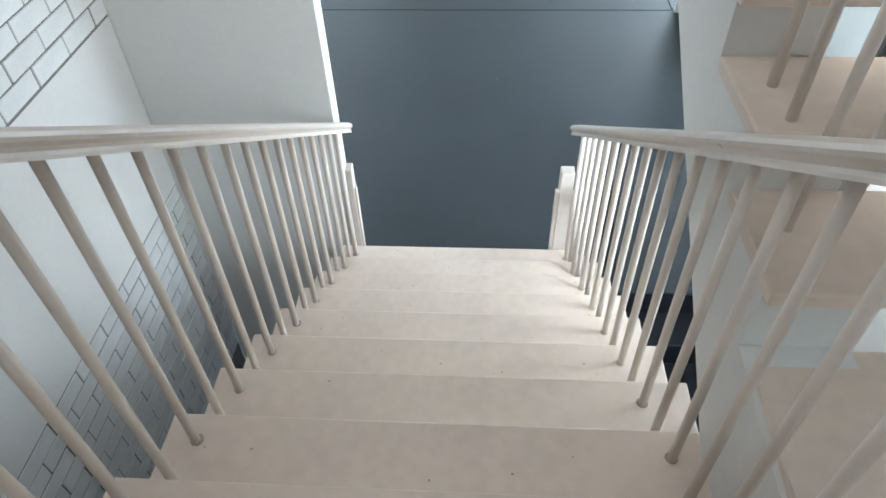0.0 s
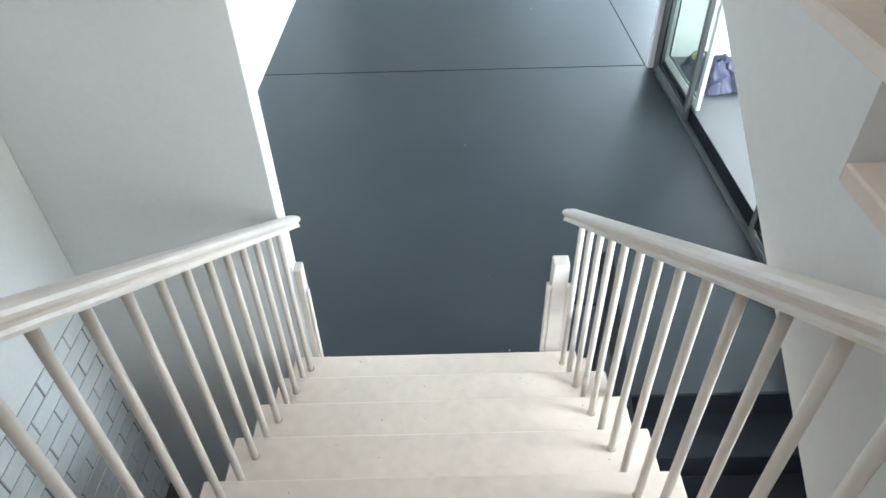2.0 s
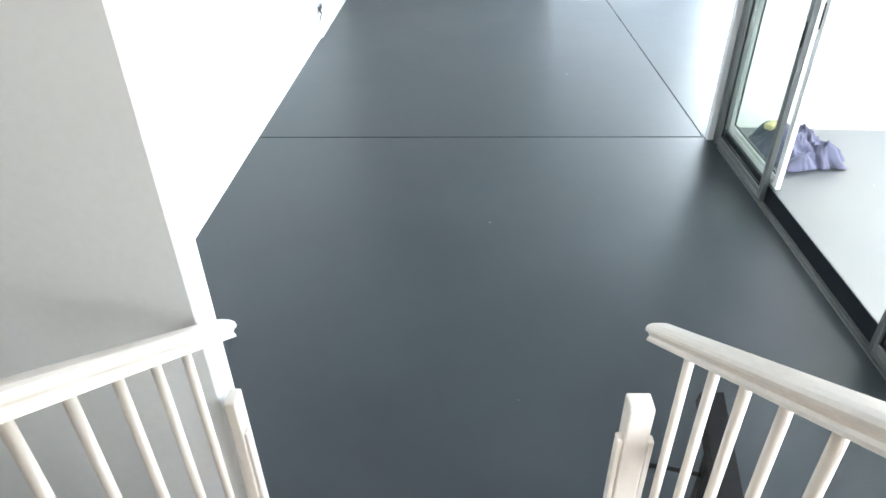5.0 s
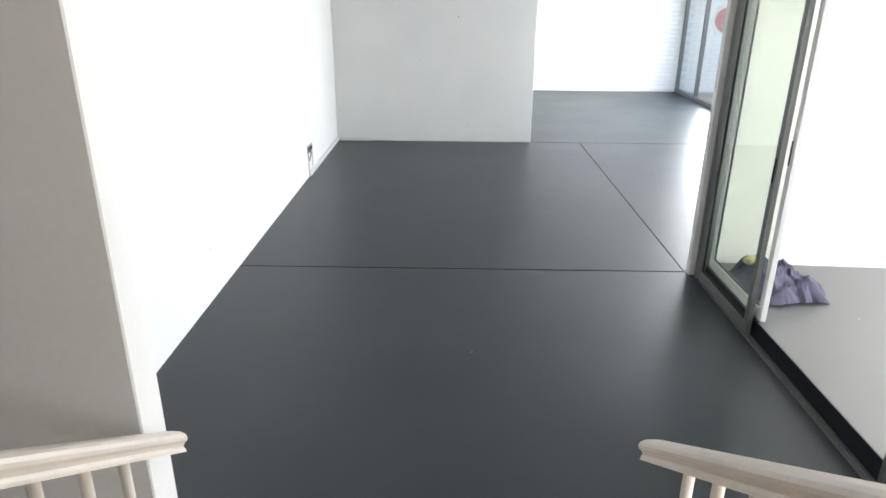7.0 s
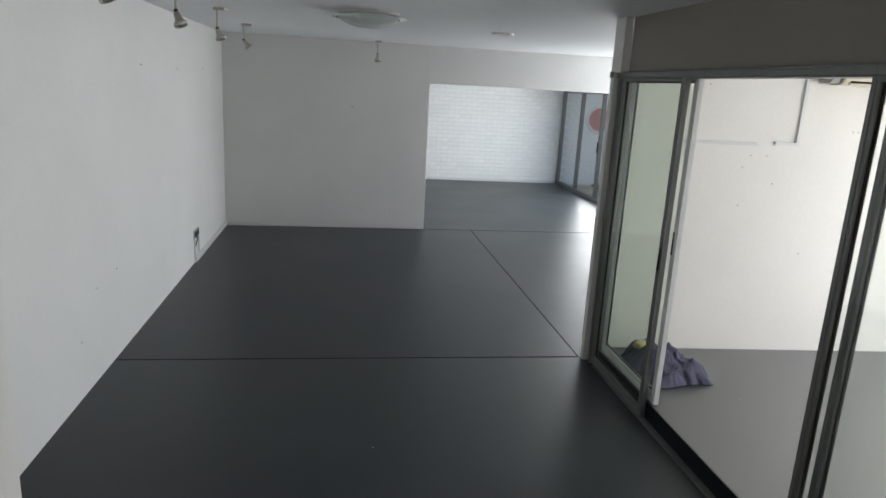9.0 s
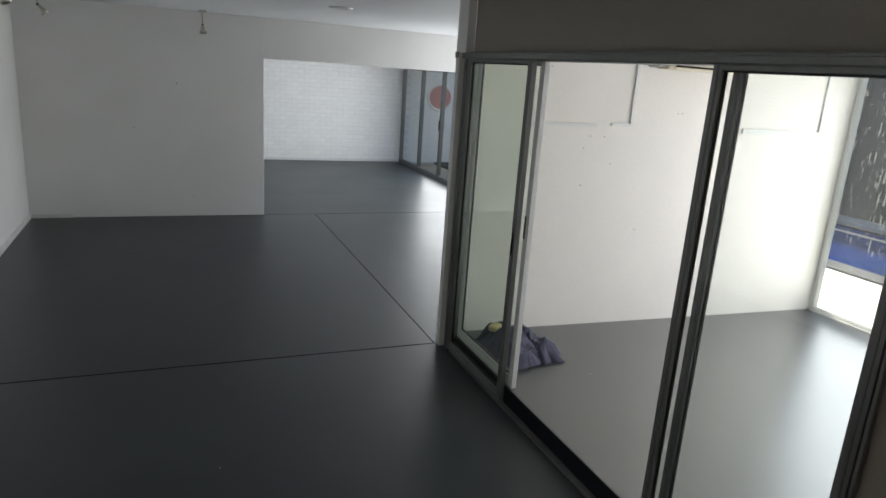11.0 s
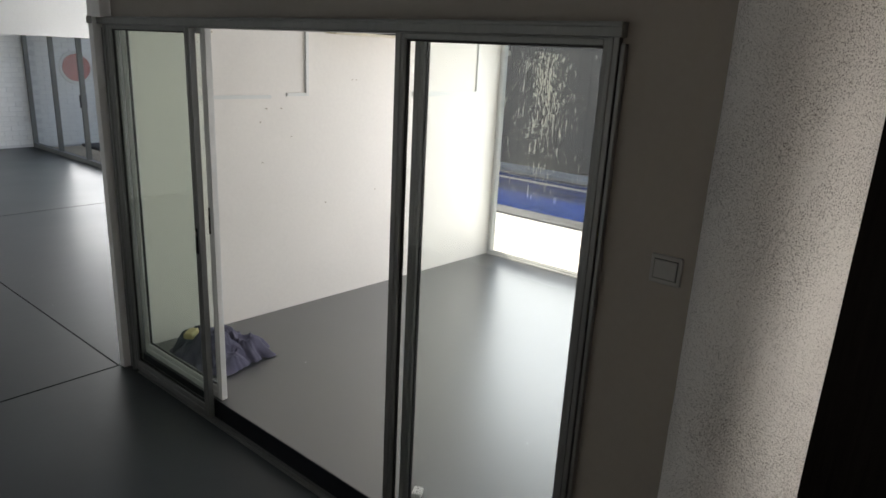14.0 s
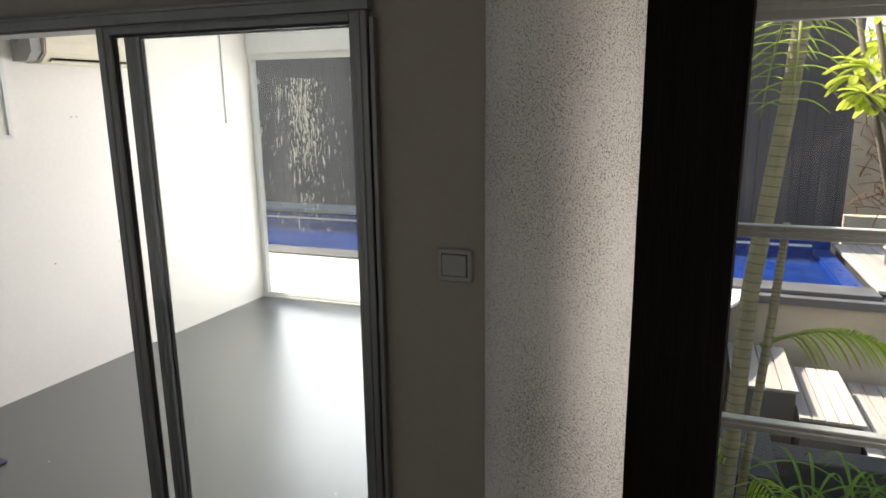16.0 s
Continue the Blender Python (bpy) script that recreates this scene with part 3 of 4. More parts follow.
def leaf(parent_name, x, y0, y1, z0, z1, label, stile=0.046, bottom=0.07, mat=None, handle_y=None, glazing=None):
    """A framed glass leaf standing across x."""
    mat = mat or ALU
    ob = thing(parent_name, (x, y0, z0), label, "sliding door", group="sliding door leaves", kind="structure")
    w, h, d = y1 - y0, z1 - z0, 0.017
    for a, b in ((0, stile), (w - stile, w)):
        part("stile", boxes_mesh(((-d, a, 0), (d, b, h)), ((-d - 0.004, a + stile * 0.35, 0.004), (d + 0.004, a + stile * 0.65, h - 0.004)), bevel=0.002), mat, ob)
    part("top_rail", boxes_mesh(((-d, stile, h - 0.028), (d, w - stile, h)), bevel=0.002), mat, ob)
    part("bottom_rail", boxes_mesh(((-d, stile, 0), (d, w - stile, bottom)), ((-d - 0.005, stile, bottom * 0.4), (d + 0.005, w - stile, bottom * 0.55)), bevel=0.002), mat, ob)
    gasket = [((-0.006, stile, bottom), (0.006, stile + 0.006, h - 0.028)), ((-0.006, w - stile - 0.006, bottom), (0.006, w - stile, h - 0.028)),
              ((-0.006, stile + 0.006, bottom), (0.006, w - stile - 0.006, bottom + 0.006)), ((-0.006, stile + 0.006, h - 0.034), (0.006, w - stile - 0.006, h - 0.028))]
    part("gasket", boxes_mesh(*gasket), RUBBER, ob)
    pane = part("pane", boxes_mesh(((-0.002, stile + 0.006, bottom + 0.006), (0.002, w - stile - 0.006, h - 0.034))), glazing or GLASS, ob)
    pane.visible_shadow = False
    if handle_y is not None:
        hy = handle_y - y0
        hp = part("handle", boxes_mesh(((-d - 0.008, hy - 0.007, 0.96), (-d, hy + 0.007, 1.10)), bevel=0.003, segments=2), STEEL, ob, "black pull handle")
        part("latch", boxes_mesh(((-d - 0.012, hy - 0.004, 1.06), (-d - 0.008, hy + 0.004, 1.085)), bevel=0.001), NICKEL, hp)
    return ob


door_frame = thing("door_frame", (1.985, 0, 0), "weathered grey aluminium frame of the sliding door", "door frame", kind="structure")
part("head", boxes_mesh(((-0.032, 3.028, 2.106), (0.004, 6.19, 2.146)), ((-0.036, 3.028, 2.132), (-0.032, 6.19, 2.142)), ((-0.062, 6.19, 2.106), (-0.056, 6.248, 2.146)), ((-0.020, 3.06, 2.100), (0.085, 6.15, 2.106)), bevel=0.0015), ALU, door_frame)
part("jamb", boxes_mesh(((-0.018, 6.113, 0.0), (0.022, 6.148, 2.10)), ((-0.026, 6.122, 0.0), (-0.018, 6.138, 2.10)), ((0.022, 6.113, SIDE_Z), (0.10, 6.148, 2.10)), ((-0.012, 6.148, 0.0), (0.003, 6.188, 2.09)), bevel=0.002), ALU, door_frame)
part("jamb", boxes_mesh(((-0.020, 3.020, 0.0), (0.003, 3.032, 2.09)), bevel=0.002), ALU, door_frame)
part("track", boxes_mesh(((-0.024, 3.05, 0.001), (0.022, 6.07, 0.005)), ((-0.022, 3.05, 0.005), (-0.018, 6.07, 0.011)), ((-0.004, 3.05, 0.005), (0.002, 6.07, 0.014)), ((0.016, 3.05, 0.005), (0.020, 6.07, 0.011))), ALU, door_frame, "worn aluminium floor track")
leaf("door_1", 1.985, 5.248, 6.112, 0.014, 2.110, "grey aluminium glazed sliding leaf beside the pier", handle_y=5.27, glazing=GLASS_GREEN)
leaf("door_2", 2.040, 5.20, 6.07, SIDE_Z + 0.002, 2.110, "pale aluminium glazed leaf slid behind another", mat=ALU_WHITE, handle_y=5.23, glazing=GLASS_GREEN)
leaf("door_3", 1.985, 3.040, 3.884, 0.014, 2.110, "grey aluminium glazed sliding leaf beside the light switch")
leaf("door_4", 2.040, 3.052, 3.84, SIDE_Z + 0.002, 2.110, "grey aluminium glazed leaf slid behind another")

switch = thing("light_switch", (DOOR_X, 2.826, 1.494), "square grey plastic light switch on the wall", "light switch")
part("plate", boxes_mesh(((-0.011, -0.045, -0.042), (0, 0.045, 0.042)), bevel=0.005, segments=3), GREY_PLASTIC, switch)
part("gap", boxes_mesh(((-0.0115, -0.034, -0.028), (-0.009, 0.034, 0.030))), RUBBER, switch)
part("rocker", boxes_mesh(((-0.016, -0.032, -0.026), (-0.0112, 0.032, 0.028)), bevel=0.002), GREY_PLASTIC, switch)

# ---- stair window with timber post ----
post = structure("timber_post", boxes_mesh(((2.0, 2.19, -0.9), (2.16, 2.46, TOP)), bevel=0.005), TIMBER, "black stained timber post with rough grain", "post")
stair_window = thing("window_1", (2.06, 0, 0), "aluminium framed glazing beside the stairs, facing the garden", "window", kind="structure")
for name, z0, z1 in (("sill_rail", 0.86, 0.90), ("transom", 1.133, 1.160), ("transom", 1.592, 1.620), ("top_rail", 2.045, 2.10)):
    part(name, boxes_mesh(((-0.014, -1.6, z0), (0.014, 2.19, z1)), ((-0.018, -1.6, z0 + (z1 - z0) * 0.35), (0.018, 2.19, z0 + (z1 - z0) * 0.6)), bevel=0.002), ALU, stair_window)
for y in (-1.6, -0.35, 0.9):
    part("mullion", boxes_mesh(((-0.02, y - 0.02, 0.90), (0.02, y + 0.02, 2.045)), bevel=0.002), ALU, stair_window)
for z0, z1 in ((0.90, 1.133), (1.160, 1.592), (1.620, 2.045)):
    pane = part("pane", boxes_mesh(((-0.002, -1.6, z0), (0.002, 2.19, z1))), GLASS, stair_window)
    pane.visible_shadow = False

# ---- side room glazing ----
side_window = thing("window_2", (5.56, 0, 0), "pale aluminium glazing of the side room, facing the pool deck", "window", kind="structure")
for y0, y1 in ((5.925, 5.965), (4.80, 4.86), (3.75, 3.81), (2.78, 2.82)):
    part("mullion", boxes_mesh(((-0.03, y0, SIDE_Z), (0.03, y1, 2.26)), ((-0.036, y0 + 0.012, SIDE_Z), (0.036, y1 - 0.012, 2.26)), bevel=0.002), ALU_WHITE, side_window)
part("head", boxes_mesh(((-0.035, 2.78, 2.26), (0.035, 5.965, 2.31)), bevel=0.002), ALU_WHITE, side_window)
part("sill_track", boxes_mesh(((-0.05, 2.78, SIDE_Z), (0.05, 5.965, SIDE_Z + 0.012)), ((-0.03, 2.78, SIDE_Z + 0.012), (-0.022, 5.965, SIDE_Z + 0.03)), ((0.02, 2.78, SIDE_Z + 0.012), (0.028, 5.965, SIDE_Z + 0.03))), ALU_WHITE, side_window)
for y0, y1 in ((4.86, 5.925), (3.81, 4.80), (2.82, 3.75)):
    pane = part("pane", boxes_mesh(((-0.002, y0, SIDE_Z + 0.012), (0.002, y1, 2.26))), GLASS, side_window)
    pane.visible_shadow = False
structure("side_lintel", boxes_mesh(((5.50, 2.78, 2.31), (5.62, 5.96, 2.75))), WHITE, "white plaster over the side room glazing", "wall")
# dried splashes on the pane
rnd = random.Random(4)
bm = bmesh.new()
for i in range(900):
    core = i % 5
    y = min(5.9, max(4.89, rnd.gauss(5.47, (0.07, 0.11, 0.17, 0.24, 0.32)[core])))
    z = rnd.uniform(0.80, 2.12) if core > 2 else 2.10 - abs(rnd.gauss(0.30, 0.42))
    if z < 0.75:
        continue
    w = rnd.uniform(0.0016, 0.0052) * (1.25 if core < 2 else 0.8)
    h = rnd.choice((1.6, 2.4, 3.5, 6.0, 11.0, 18.0)) * w * rnd.uniform(0.7, 1.3)
    wob = rnd.uniform(-0.004, 0.004)
    a = [(y - w, z), (y - w * 0.8 + wob, z - h * 0.5), (y - w * 0.35, z - h), (y + w * 0.35, z - h), (y + w * 0.75 + wob, z - h * 0.5), (y + w, z), (y + w * 0.5, z + w * 0.8), (y - w * 0.5, z + w * 0.8)]
    prism(bm, a, "x", 0.003, 0.0042)
part("splashes", bm, SPLASH, side_window, "pale dried lime splashes")
side_window.children[-1]["kind"] = "stuff"

# ---- back room glazing ----
back_window = thing("window_3", (4.87, 0, 0), "grey aluminium sliding glazing beside the brick wall", "window", kind="structure")
for y in (BACK_Y - 0.03, 14.80, 13.68, 12.5, 11.3, 10.1, 8.9, 7.7, 6.4):
    part("mullion", boxes_mesh(((-0.035, y - 0.03, 0.0), (0.035, y + 0.03, 2.05)), ((-0.042, y - 0.012, 0.0), (0.042, y + 0.012, 2.05)), bevel=0.002), ALU, back_window)
part("bottom_rail", boxes_mesh(((-0.04, 6.25, 0.0), (0.04, BACK_Y, 0.075)), bevel=0.003), ALU, back_window)
part("head", boxes_mesh(((-0.04, 6.25, 2.0), (0.04, BACK_Y, 2.05)), bevel=0.003), ALU, back_window)
for y0, y1 in ((14.83, 15.93), (13.71, 14.77), (12.53, 13.65), (6.43, 12.47)):
    pane = part("pane", boxes_mesh(((-0.002, y0, 0.075), (0.002, y1, 2.0))), GLASS, back_window)
    pane.visible_shadow = False
hb = part("lock", boxes_mesh(((-0.06, 13.665, 0.92), (-0.042, 13.695, 1.12)), bevel=0.003), STEEL, back_window, "black lever lock")

sign = thing("wall_roundel", (5.72, BACK_Y - 0.012, 1.45), "faded red disc with a white rim on the brick wall", "roundel")
bm = bmesh.new()
lathe(bm, [(0.24, 0), (0.27, 0.012), (0.30, 0.012), (0.315, 0.0)], 40)
bmesh.ops.rotate(bm, verts=list(bm.verts), matrix=Matrix.Rotation(radians(90), 3, "X"))
part("rim", bm, PLASTIC, sign)
bm = bmesh.new()
lathe(bm, [(0.25, 0.0), (0.25, 0.018)], 40)
bmesh.ops.rotate(bm, verts=list(bm.verts), matrix=Matrix.Rotation(radians(90), 3, "X"))
part("disc", bm, RED, sign)

# ---- fixtures of the main room ----


def spotlight(place, aim, lean, drop=0.16):
    ob = thing("ceiling_spotlight", (place[0], place[1], CEIL), "small brushed nickel spotlight on a ceiling stem", "spotlight", group="ceiling spotlights", turn=aim)
    part("plate", boxes_mesh(((-0.05, -0.03, -0.022), (0.05, 0.03, 0)), bevel=0.003), NICKEL, ob)
    bm = bmesh.new()
    tube(bm, [(0.03, 0, -0.02), (0.03, 0, -drop)], 0.008, 10)
    part("stem", bm, NICKEL, ob, smooth=True)
    bm = bmesh.new()
    bmesh.ops.create_uvsphere(bm, u_segments=10, v_segments=8, radius=0.014)
    bmesh.ops.translate(bm, verts=list(bm.verts), vec=(0.03, 0, -drop))
    part("joint", bm, RUBBER, ob, "black swivel joint", smooth=True)
    m = Matrix.Translation((0.03, 0, -drop - 0.005)) @ Matrix.Rotation(radians(lean), 4, "Y")
    bm = bmesh.new()
    lathe(bm, [(0.012, 0.0), (0.020, -0.012), (0.024, -0.045), (0.030, -0.06), (0.040, -0.068), (0.041, -0.088), (0.033, -0.088), (0.031, -0.075)], 20)
    bmesh.ops.transform(bm, matrix=m, verts=list(bm.verts))
    hd = part("head", bm, NICKEL, ob, smooth=True)
    bm = bmesh.new()
    lathe(bm, [(0.030, -0.080), (0.026, -0.076), (0.012, -0.072)], 20)
    bmesh.ops.transform(bm, matrix=m, verts=list(bm.verts))
    part("lamp", bm, OPAL, hd, "unlit glass reflector lamp", smooth=True)
    return ob


spotlight((-0.90, 4.75), 170, 25)
spotlight((-0.915, 6.1), 150, 25)
spotlight((-0.915, 7.5), 160, 22)
spotlight((-0.935, 9.15), 190, 38)
spotlight((0.505, 10.5), 100, 18)

dish = thing("ceiling_light", (0.26, 7.0, CEIL), "round frosted glass ceiling light with clips", "ceiling light")
bm = bmesh.new()
lathe(bm, [(0.23, 0.0), (0.235, -0.02), (0.22, -0.035)], 40)
part("base", bm, PLASTIC, dish, smooth=False)
bm = bmesh.new()
lathe(bm, [(0.285, -0.038), (0.285, -0.046), (0.22, -0.062), (0.20, -0.075), (0.15, -0.098), (0.08, -0.114), (0.02, -0.119)], 48)
part("bowl", bm, OPAL, dish, "frosted glass bowl", smooth=True)
for a in (200, 330, 90):
    bm = bmesh.new()
    tube(bm, [(0.255 * math.cos(radians(a)), 0.255 * math.sin(radians(a)), -0.03), (0.255 * math.cos(radians(a)), 0.255 * math.sin(radians(a)), -0.066)], 0.007, 8)
    part("clip", bm, NICKEL, dish)
vent = thing("ceiling_vent", (1.56, 8.1, CEIL), "small round grey ceiling vent", "vent")
bm = bmesh.new()
lathe(bm, [(0.11, 0.0), (0.10, -0.012), (0.07, -0.014), (0.06, -0.008)], 28)
part("ring", bm, PLASTIC, vent)

socket = thing("socket_plate", (LEFT, 8.95, 0.30), "grey metal socket plate with trailing black cable", "socket")
part("plate", boxes_mesh(((0, -0.12, -0.045), (0.008, 0.12, 0.045)), bevel=0.002), GREY_PLASTIC, socket)
for y in (-0.08, -0.025, 0.03, 0.085):
    part("outlet", boxes_mesh(((0.008, y - 0.018, -0.025), (0.012, y + 0.018, 0.025)), bevel=0.002), RUBBER, socket)
bm = bmesh.new()
tube(bm, [(0.014, -0.05, -0.01), (0.03, -0.06, -0.05), (0.025, -0.09, -0.07), (0.012, -0.10, -0.12)], 0.006, 8)
part("cable", bm, RUBBER, socket, "loose black cable", smooth=True)
part("conduit", boxes_mesh(((0, -0.115, -0.30), (0.014, -0.095, -0.05)), bevel=0.002), PLASTIC, socket)
part("conduit", boxes_mesh(((0, 0.09, -0.23), (0.014, 0.11, -0.05)), bevel=0.002), PLASTIC, socket)
skirt = structure("baseboard", boxes_mesh(((LEFT, 8.86, 0.0), (LEFT + 0.022, FAR_Y, 0.055)), ((LEFT + 0.022, FAR_Y - 0.022, 0.0), (-1.01, FAR_Y, 0.045)), bevel=0.002), PLASTIC, "white plastic cable trunking along the floor", "trunking")
rnd = random.Random(7)
holes = [("x", 7.23, 2.02), ("x", 8.4, 2.01), ("x", 9.59, 2.03), ("x", 6.4, 0.62), ("x", 5.7, 0.35), ("x", 6.0, 0.6), ("y", 0.2, 1.65), ("y", 0.35, 0.25), ("y", 0.75, 0.22), ("y", 0.9, 0.2), ("y", -0.3, 1.1)]
for axis, u, z in holes:
    ob = thing("screw_plug", (LEFT, u, z) if axis == "x" else (u, FAR_Y, z), "small dark plugged screw hole in the wall", "screw hole", group="screw holes")
    r = 0.010 if z > 1.5 else 0.006
    part("plug", boxes_mesh(((0, -r * 1.8, -r * 0.6), (0.003, r * 1.8, r * 0.6)) if axis == "x" else ((-r, -0.003, -r * 0.7), (r, 0, r * 0.7)), bevel=0.001), GRIME_AND_GAP, ob)

# ---- side room things ----


def north(x, off=0.0):
    """y of the side room's long wall at x."""
    return 6.15 - (x - 2.1) * 0.19 / 3.52 - off


def trunking(points):
    ob = thing("cable_trunking", (0, 0, 0), "thin white cable trunking on the side room wall", "cable trunking", group="trunking runs")
    for (x0, z0), (x1, z1) in zip(points, points[1:]):
        lo, hi = (min(x0, x1) - 0.011, min(z0, z1) - 0.011), (max(x0, x1) + 0.011, max(z0, z1) + 0.011)
        y0, y1 = north(lo[0]), north(hi[0])
        bm = bmesh.new()
        vs = [bm.verts.new(p) for p in ((lo[0], y0, lo[1]), (hi[0], y1, lo[1]), (hi[0], y1, hi[1]), (lo[0], y0, hi[1]),
                                        (lo[0], y0 - 0.016, lo[1]), (hi[0], y1 - 0.016, lo[1]), (hi[0], y1 - 0.016, hi[1]), (lo[0], y0 - 0.016, hi[1]))]
        for q in ((0, 3, 2, 1), (4, 5, 6, 7), (0, 1, 5, 4), (1, 2, 6, 5), (2, 3, 7, 6), (3, 0, 4, 7)):
            bm.faces.new([vs[i] for i in q])
        part("run", bm, PLASTIC, ob)


trunking([(2.50, 1.70), (3.02, 1.70)])
trunking([(3.17, 1.715), (3.33, 1.715), (3.33, 2.6)])
trunking([(4.4, 1.70), (5.2, 1.72), (5.2, 2.6)])
for x, z in ((2.62, 2.1), (2.95, 1.53), (3.0, 1.62), (3.12, 1.62), (3.2, 1.42), (2.96, 1.25), (3.75, 1.82), (3.79, 1.82), (4.6, 1.5), (4.75, 1.55), (5.4, 1.05), (3.5, 0.9), (4.0, 0.95), (4.9, 0.4)):
    ob = thing("screw_plug", (x, north(x), z), "small dark plugged screw hole in the wall", "screw hole", group="screw holes")
    part("plug", boxes_mesh(((-0.006, -0.003, -0.004), (0.006, 0.003, 0.004)), bevel=0.001), GRIME_AND_GAP, ob)

ac = thing("air_conditioner", (3.40, north(3.8), 2.14), "yellowed wall-mounted air conditioner under the ceiling", "air conditioner", turn=-3.1)
bm = bmesh.new()
prism(bm, [(0.0, 0.0), (-0.13, 0.0), (-0.19, 0.05), (-0.20, 0.12), (-0.19, 0.25), (-0.17, 0.28), (0.0, 0.28)], "x", 0.07, 0.80)
bmesh.ops.bevel(bm, geom=list(bm.edges), offset=0.008, segments=2, affect="EDGES")
part("casing", bm, CREAM_PLASTIC, ac)
bm = bmesh.new()
prism(bm, [(0.0, 0.01), (-0.12, 0.01), (-0.17, 0.06), (-0.17, 0.27), (0.0, 0.27)], "x", 0.0, 0.066)
part("end_cap", bm, GREY_PLASTIC, ac)
part("louvre", boxes_mesh(((0.12, -0.165, 0.006), (0.75, -0.12, 0.016)), bevel=0.002), CREAM_PLASTIC, ac)
part("outlet", boxes_mesh(((0.12, -0.168, 0.018), (0.75, -0.164, 0.030))), JOINT, ac)

# crumpled clothes on the floor behind the closed leaf


def crumple(bm, cx, cy, rx, ry, h, seed, nu=96, nv=48, z0=SIDE_Z):
    """A heap of cloth: a low mound broken by sharp folds, with a ragged hem."""
    rows = []
    for j in range(nv + 1):
        v = j / nv
        row = []
        for i in range(nu):
            a = 2 * math.pi * i / nu
            edge = 1 + 0.45 * noise.noise(Vector((math.cos(a) * 1.8, math.sin(a) * 1.8, seed))) + 0.22 * noise.noise(Vector((math.cos(a) * 5, math.sin(a) * 5, seed)))
            r = v * edge
            x, y = cx + rx * r * math.cos(a), cy + ry * r * math.sin(a)
            warp = noise.noise(Vector((x * 3, y * 3, seed + 5)))
            swell = noise.noise(Vector((x * 7 + warp, y * 7 - warp, seed)))
            ridge = (1 - abs(noise.noise(Vector((x * 6 + y * 9 + warp * 1.2, y * 4 - x * 3, seed + 2))))) ** 2.5
            crease = (1 - abs(noise.noise(Vector((x * 16 - y * 9 + warp * 2, y * 13 + x * 9, seed + 3))))) ** 4
            body = max(0.0, 1 - v ** 2.4)
            z = z0 + 0.006 + h * body * (0.42 + 0.3 * swell + 0.34 * ridge + 0.12 * crease)
            row.append(bm.verts.new((x + 0.02 * noise.noise(Vector((x * 9, y * 9, seed + 7))), y + 0.02 * noise.noise(Vector((x * 9, y * 9, seed + 9))), max(z0 + 0.003, z))))
        rows.append(row)
    for r0, r1 in zip(rows, rows[1:]):
        for i in range(nu):
            bm.faces.new((r0[i], r0[(i + 1) % nu], r1[(i + 1) % nu], r1[i]))
    bmesh.ops.remove_doubles(bm, verts=rows[0], dist=0.0005)
    return bm


heap = thing("clothes_heap", (0, 0, 0), "crumpled purple cotton garment heaped on the floor", "clothes")
bm = crumple(bmesh.new(), 2.30, 5.74, 0.22, 0.27, 0.20, 1.0)
for cx, cy, rx, ry, h, seed in ((2.44, 5.66, 0.17, 0.20, 0.15, 4.3), (2.38, 5.82, 0.18, 0.15, 0.19, 8.1), (2.30, 5.58, 0.14, 0.15, 0.11, 15.7)):
    crumple(bm, cx, cy, rx, ry, h, seed, 72, 32)
garment = part("garment", bm, CLOTH, heap, smooth=True)
bm = bmesh.new()
for k in range(9):
    x = 2.47 + k * 0.019
    for s in (-1, 1):
        bm.verts.new((x, 5.66 - k * 0.004 + s * 0.018, SIDE_Z + 0.006 + 0.022 * max(0, 1 - k / 4) + 0.004 * math.sin(k * 1.9)))
bm.verts.ensure_lookup_table()
for k in range(8):
    bm.faces.new([bm.verts[i] for i in (2 * k, 2 * k + 1, 2 * k + 3, 2 * k + 2)])
bmesh.ops.solidify(bm, geom=list(bm.faces), thickness=0.003)
part("strap", bm, CLOTH, heap, "narrow purple tie strap")
dark_heap = thing("clothes_heap", (0, 0, 0), "crumpled dark blue-grey garment lying by the glass", "clothes")
part("garment", crumple(bmesh.new(), 2.235, 5.80, 0.14, 0.18, 0.19, 12.0), CLOTH_DARK, dark_heap, smooth=True)
bm = boxes_mesh(((-0.05, -0.032, -0.022), (0.05, 0.032, 0.022)), bevel=0.014, segments=3)
sponge = thing("sponge", (2.19, 5.80, 0.285), "pale yellow sponge lying on the clothes", "sponge", turn=35)
part("body", bm, SPONGE, sponge, smooth=True)


adapter = thing("plug_adapter", (2.17, 3.86, SIDE_Z), "small white plastic plug adapter lying on the floor", "plug adapter", turn=25)
part("body", boxes_mesh(((-0.03, -0.022, 0.0), (0.03, 0.022, 0.03)), bevel=0.006, segments=2), PLASTIC, adapter)
for dx in (-0.012, 0.012):
    part("socket_hole", boxes_mesh(((dx - 0.003, -0.003, 0.03), (dx + 0.003, 0.003, 0.0308))), RUBBER, adapter)

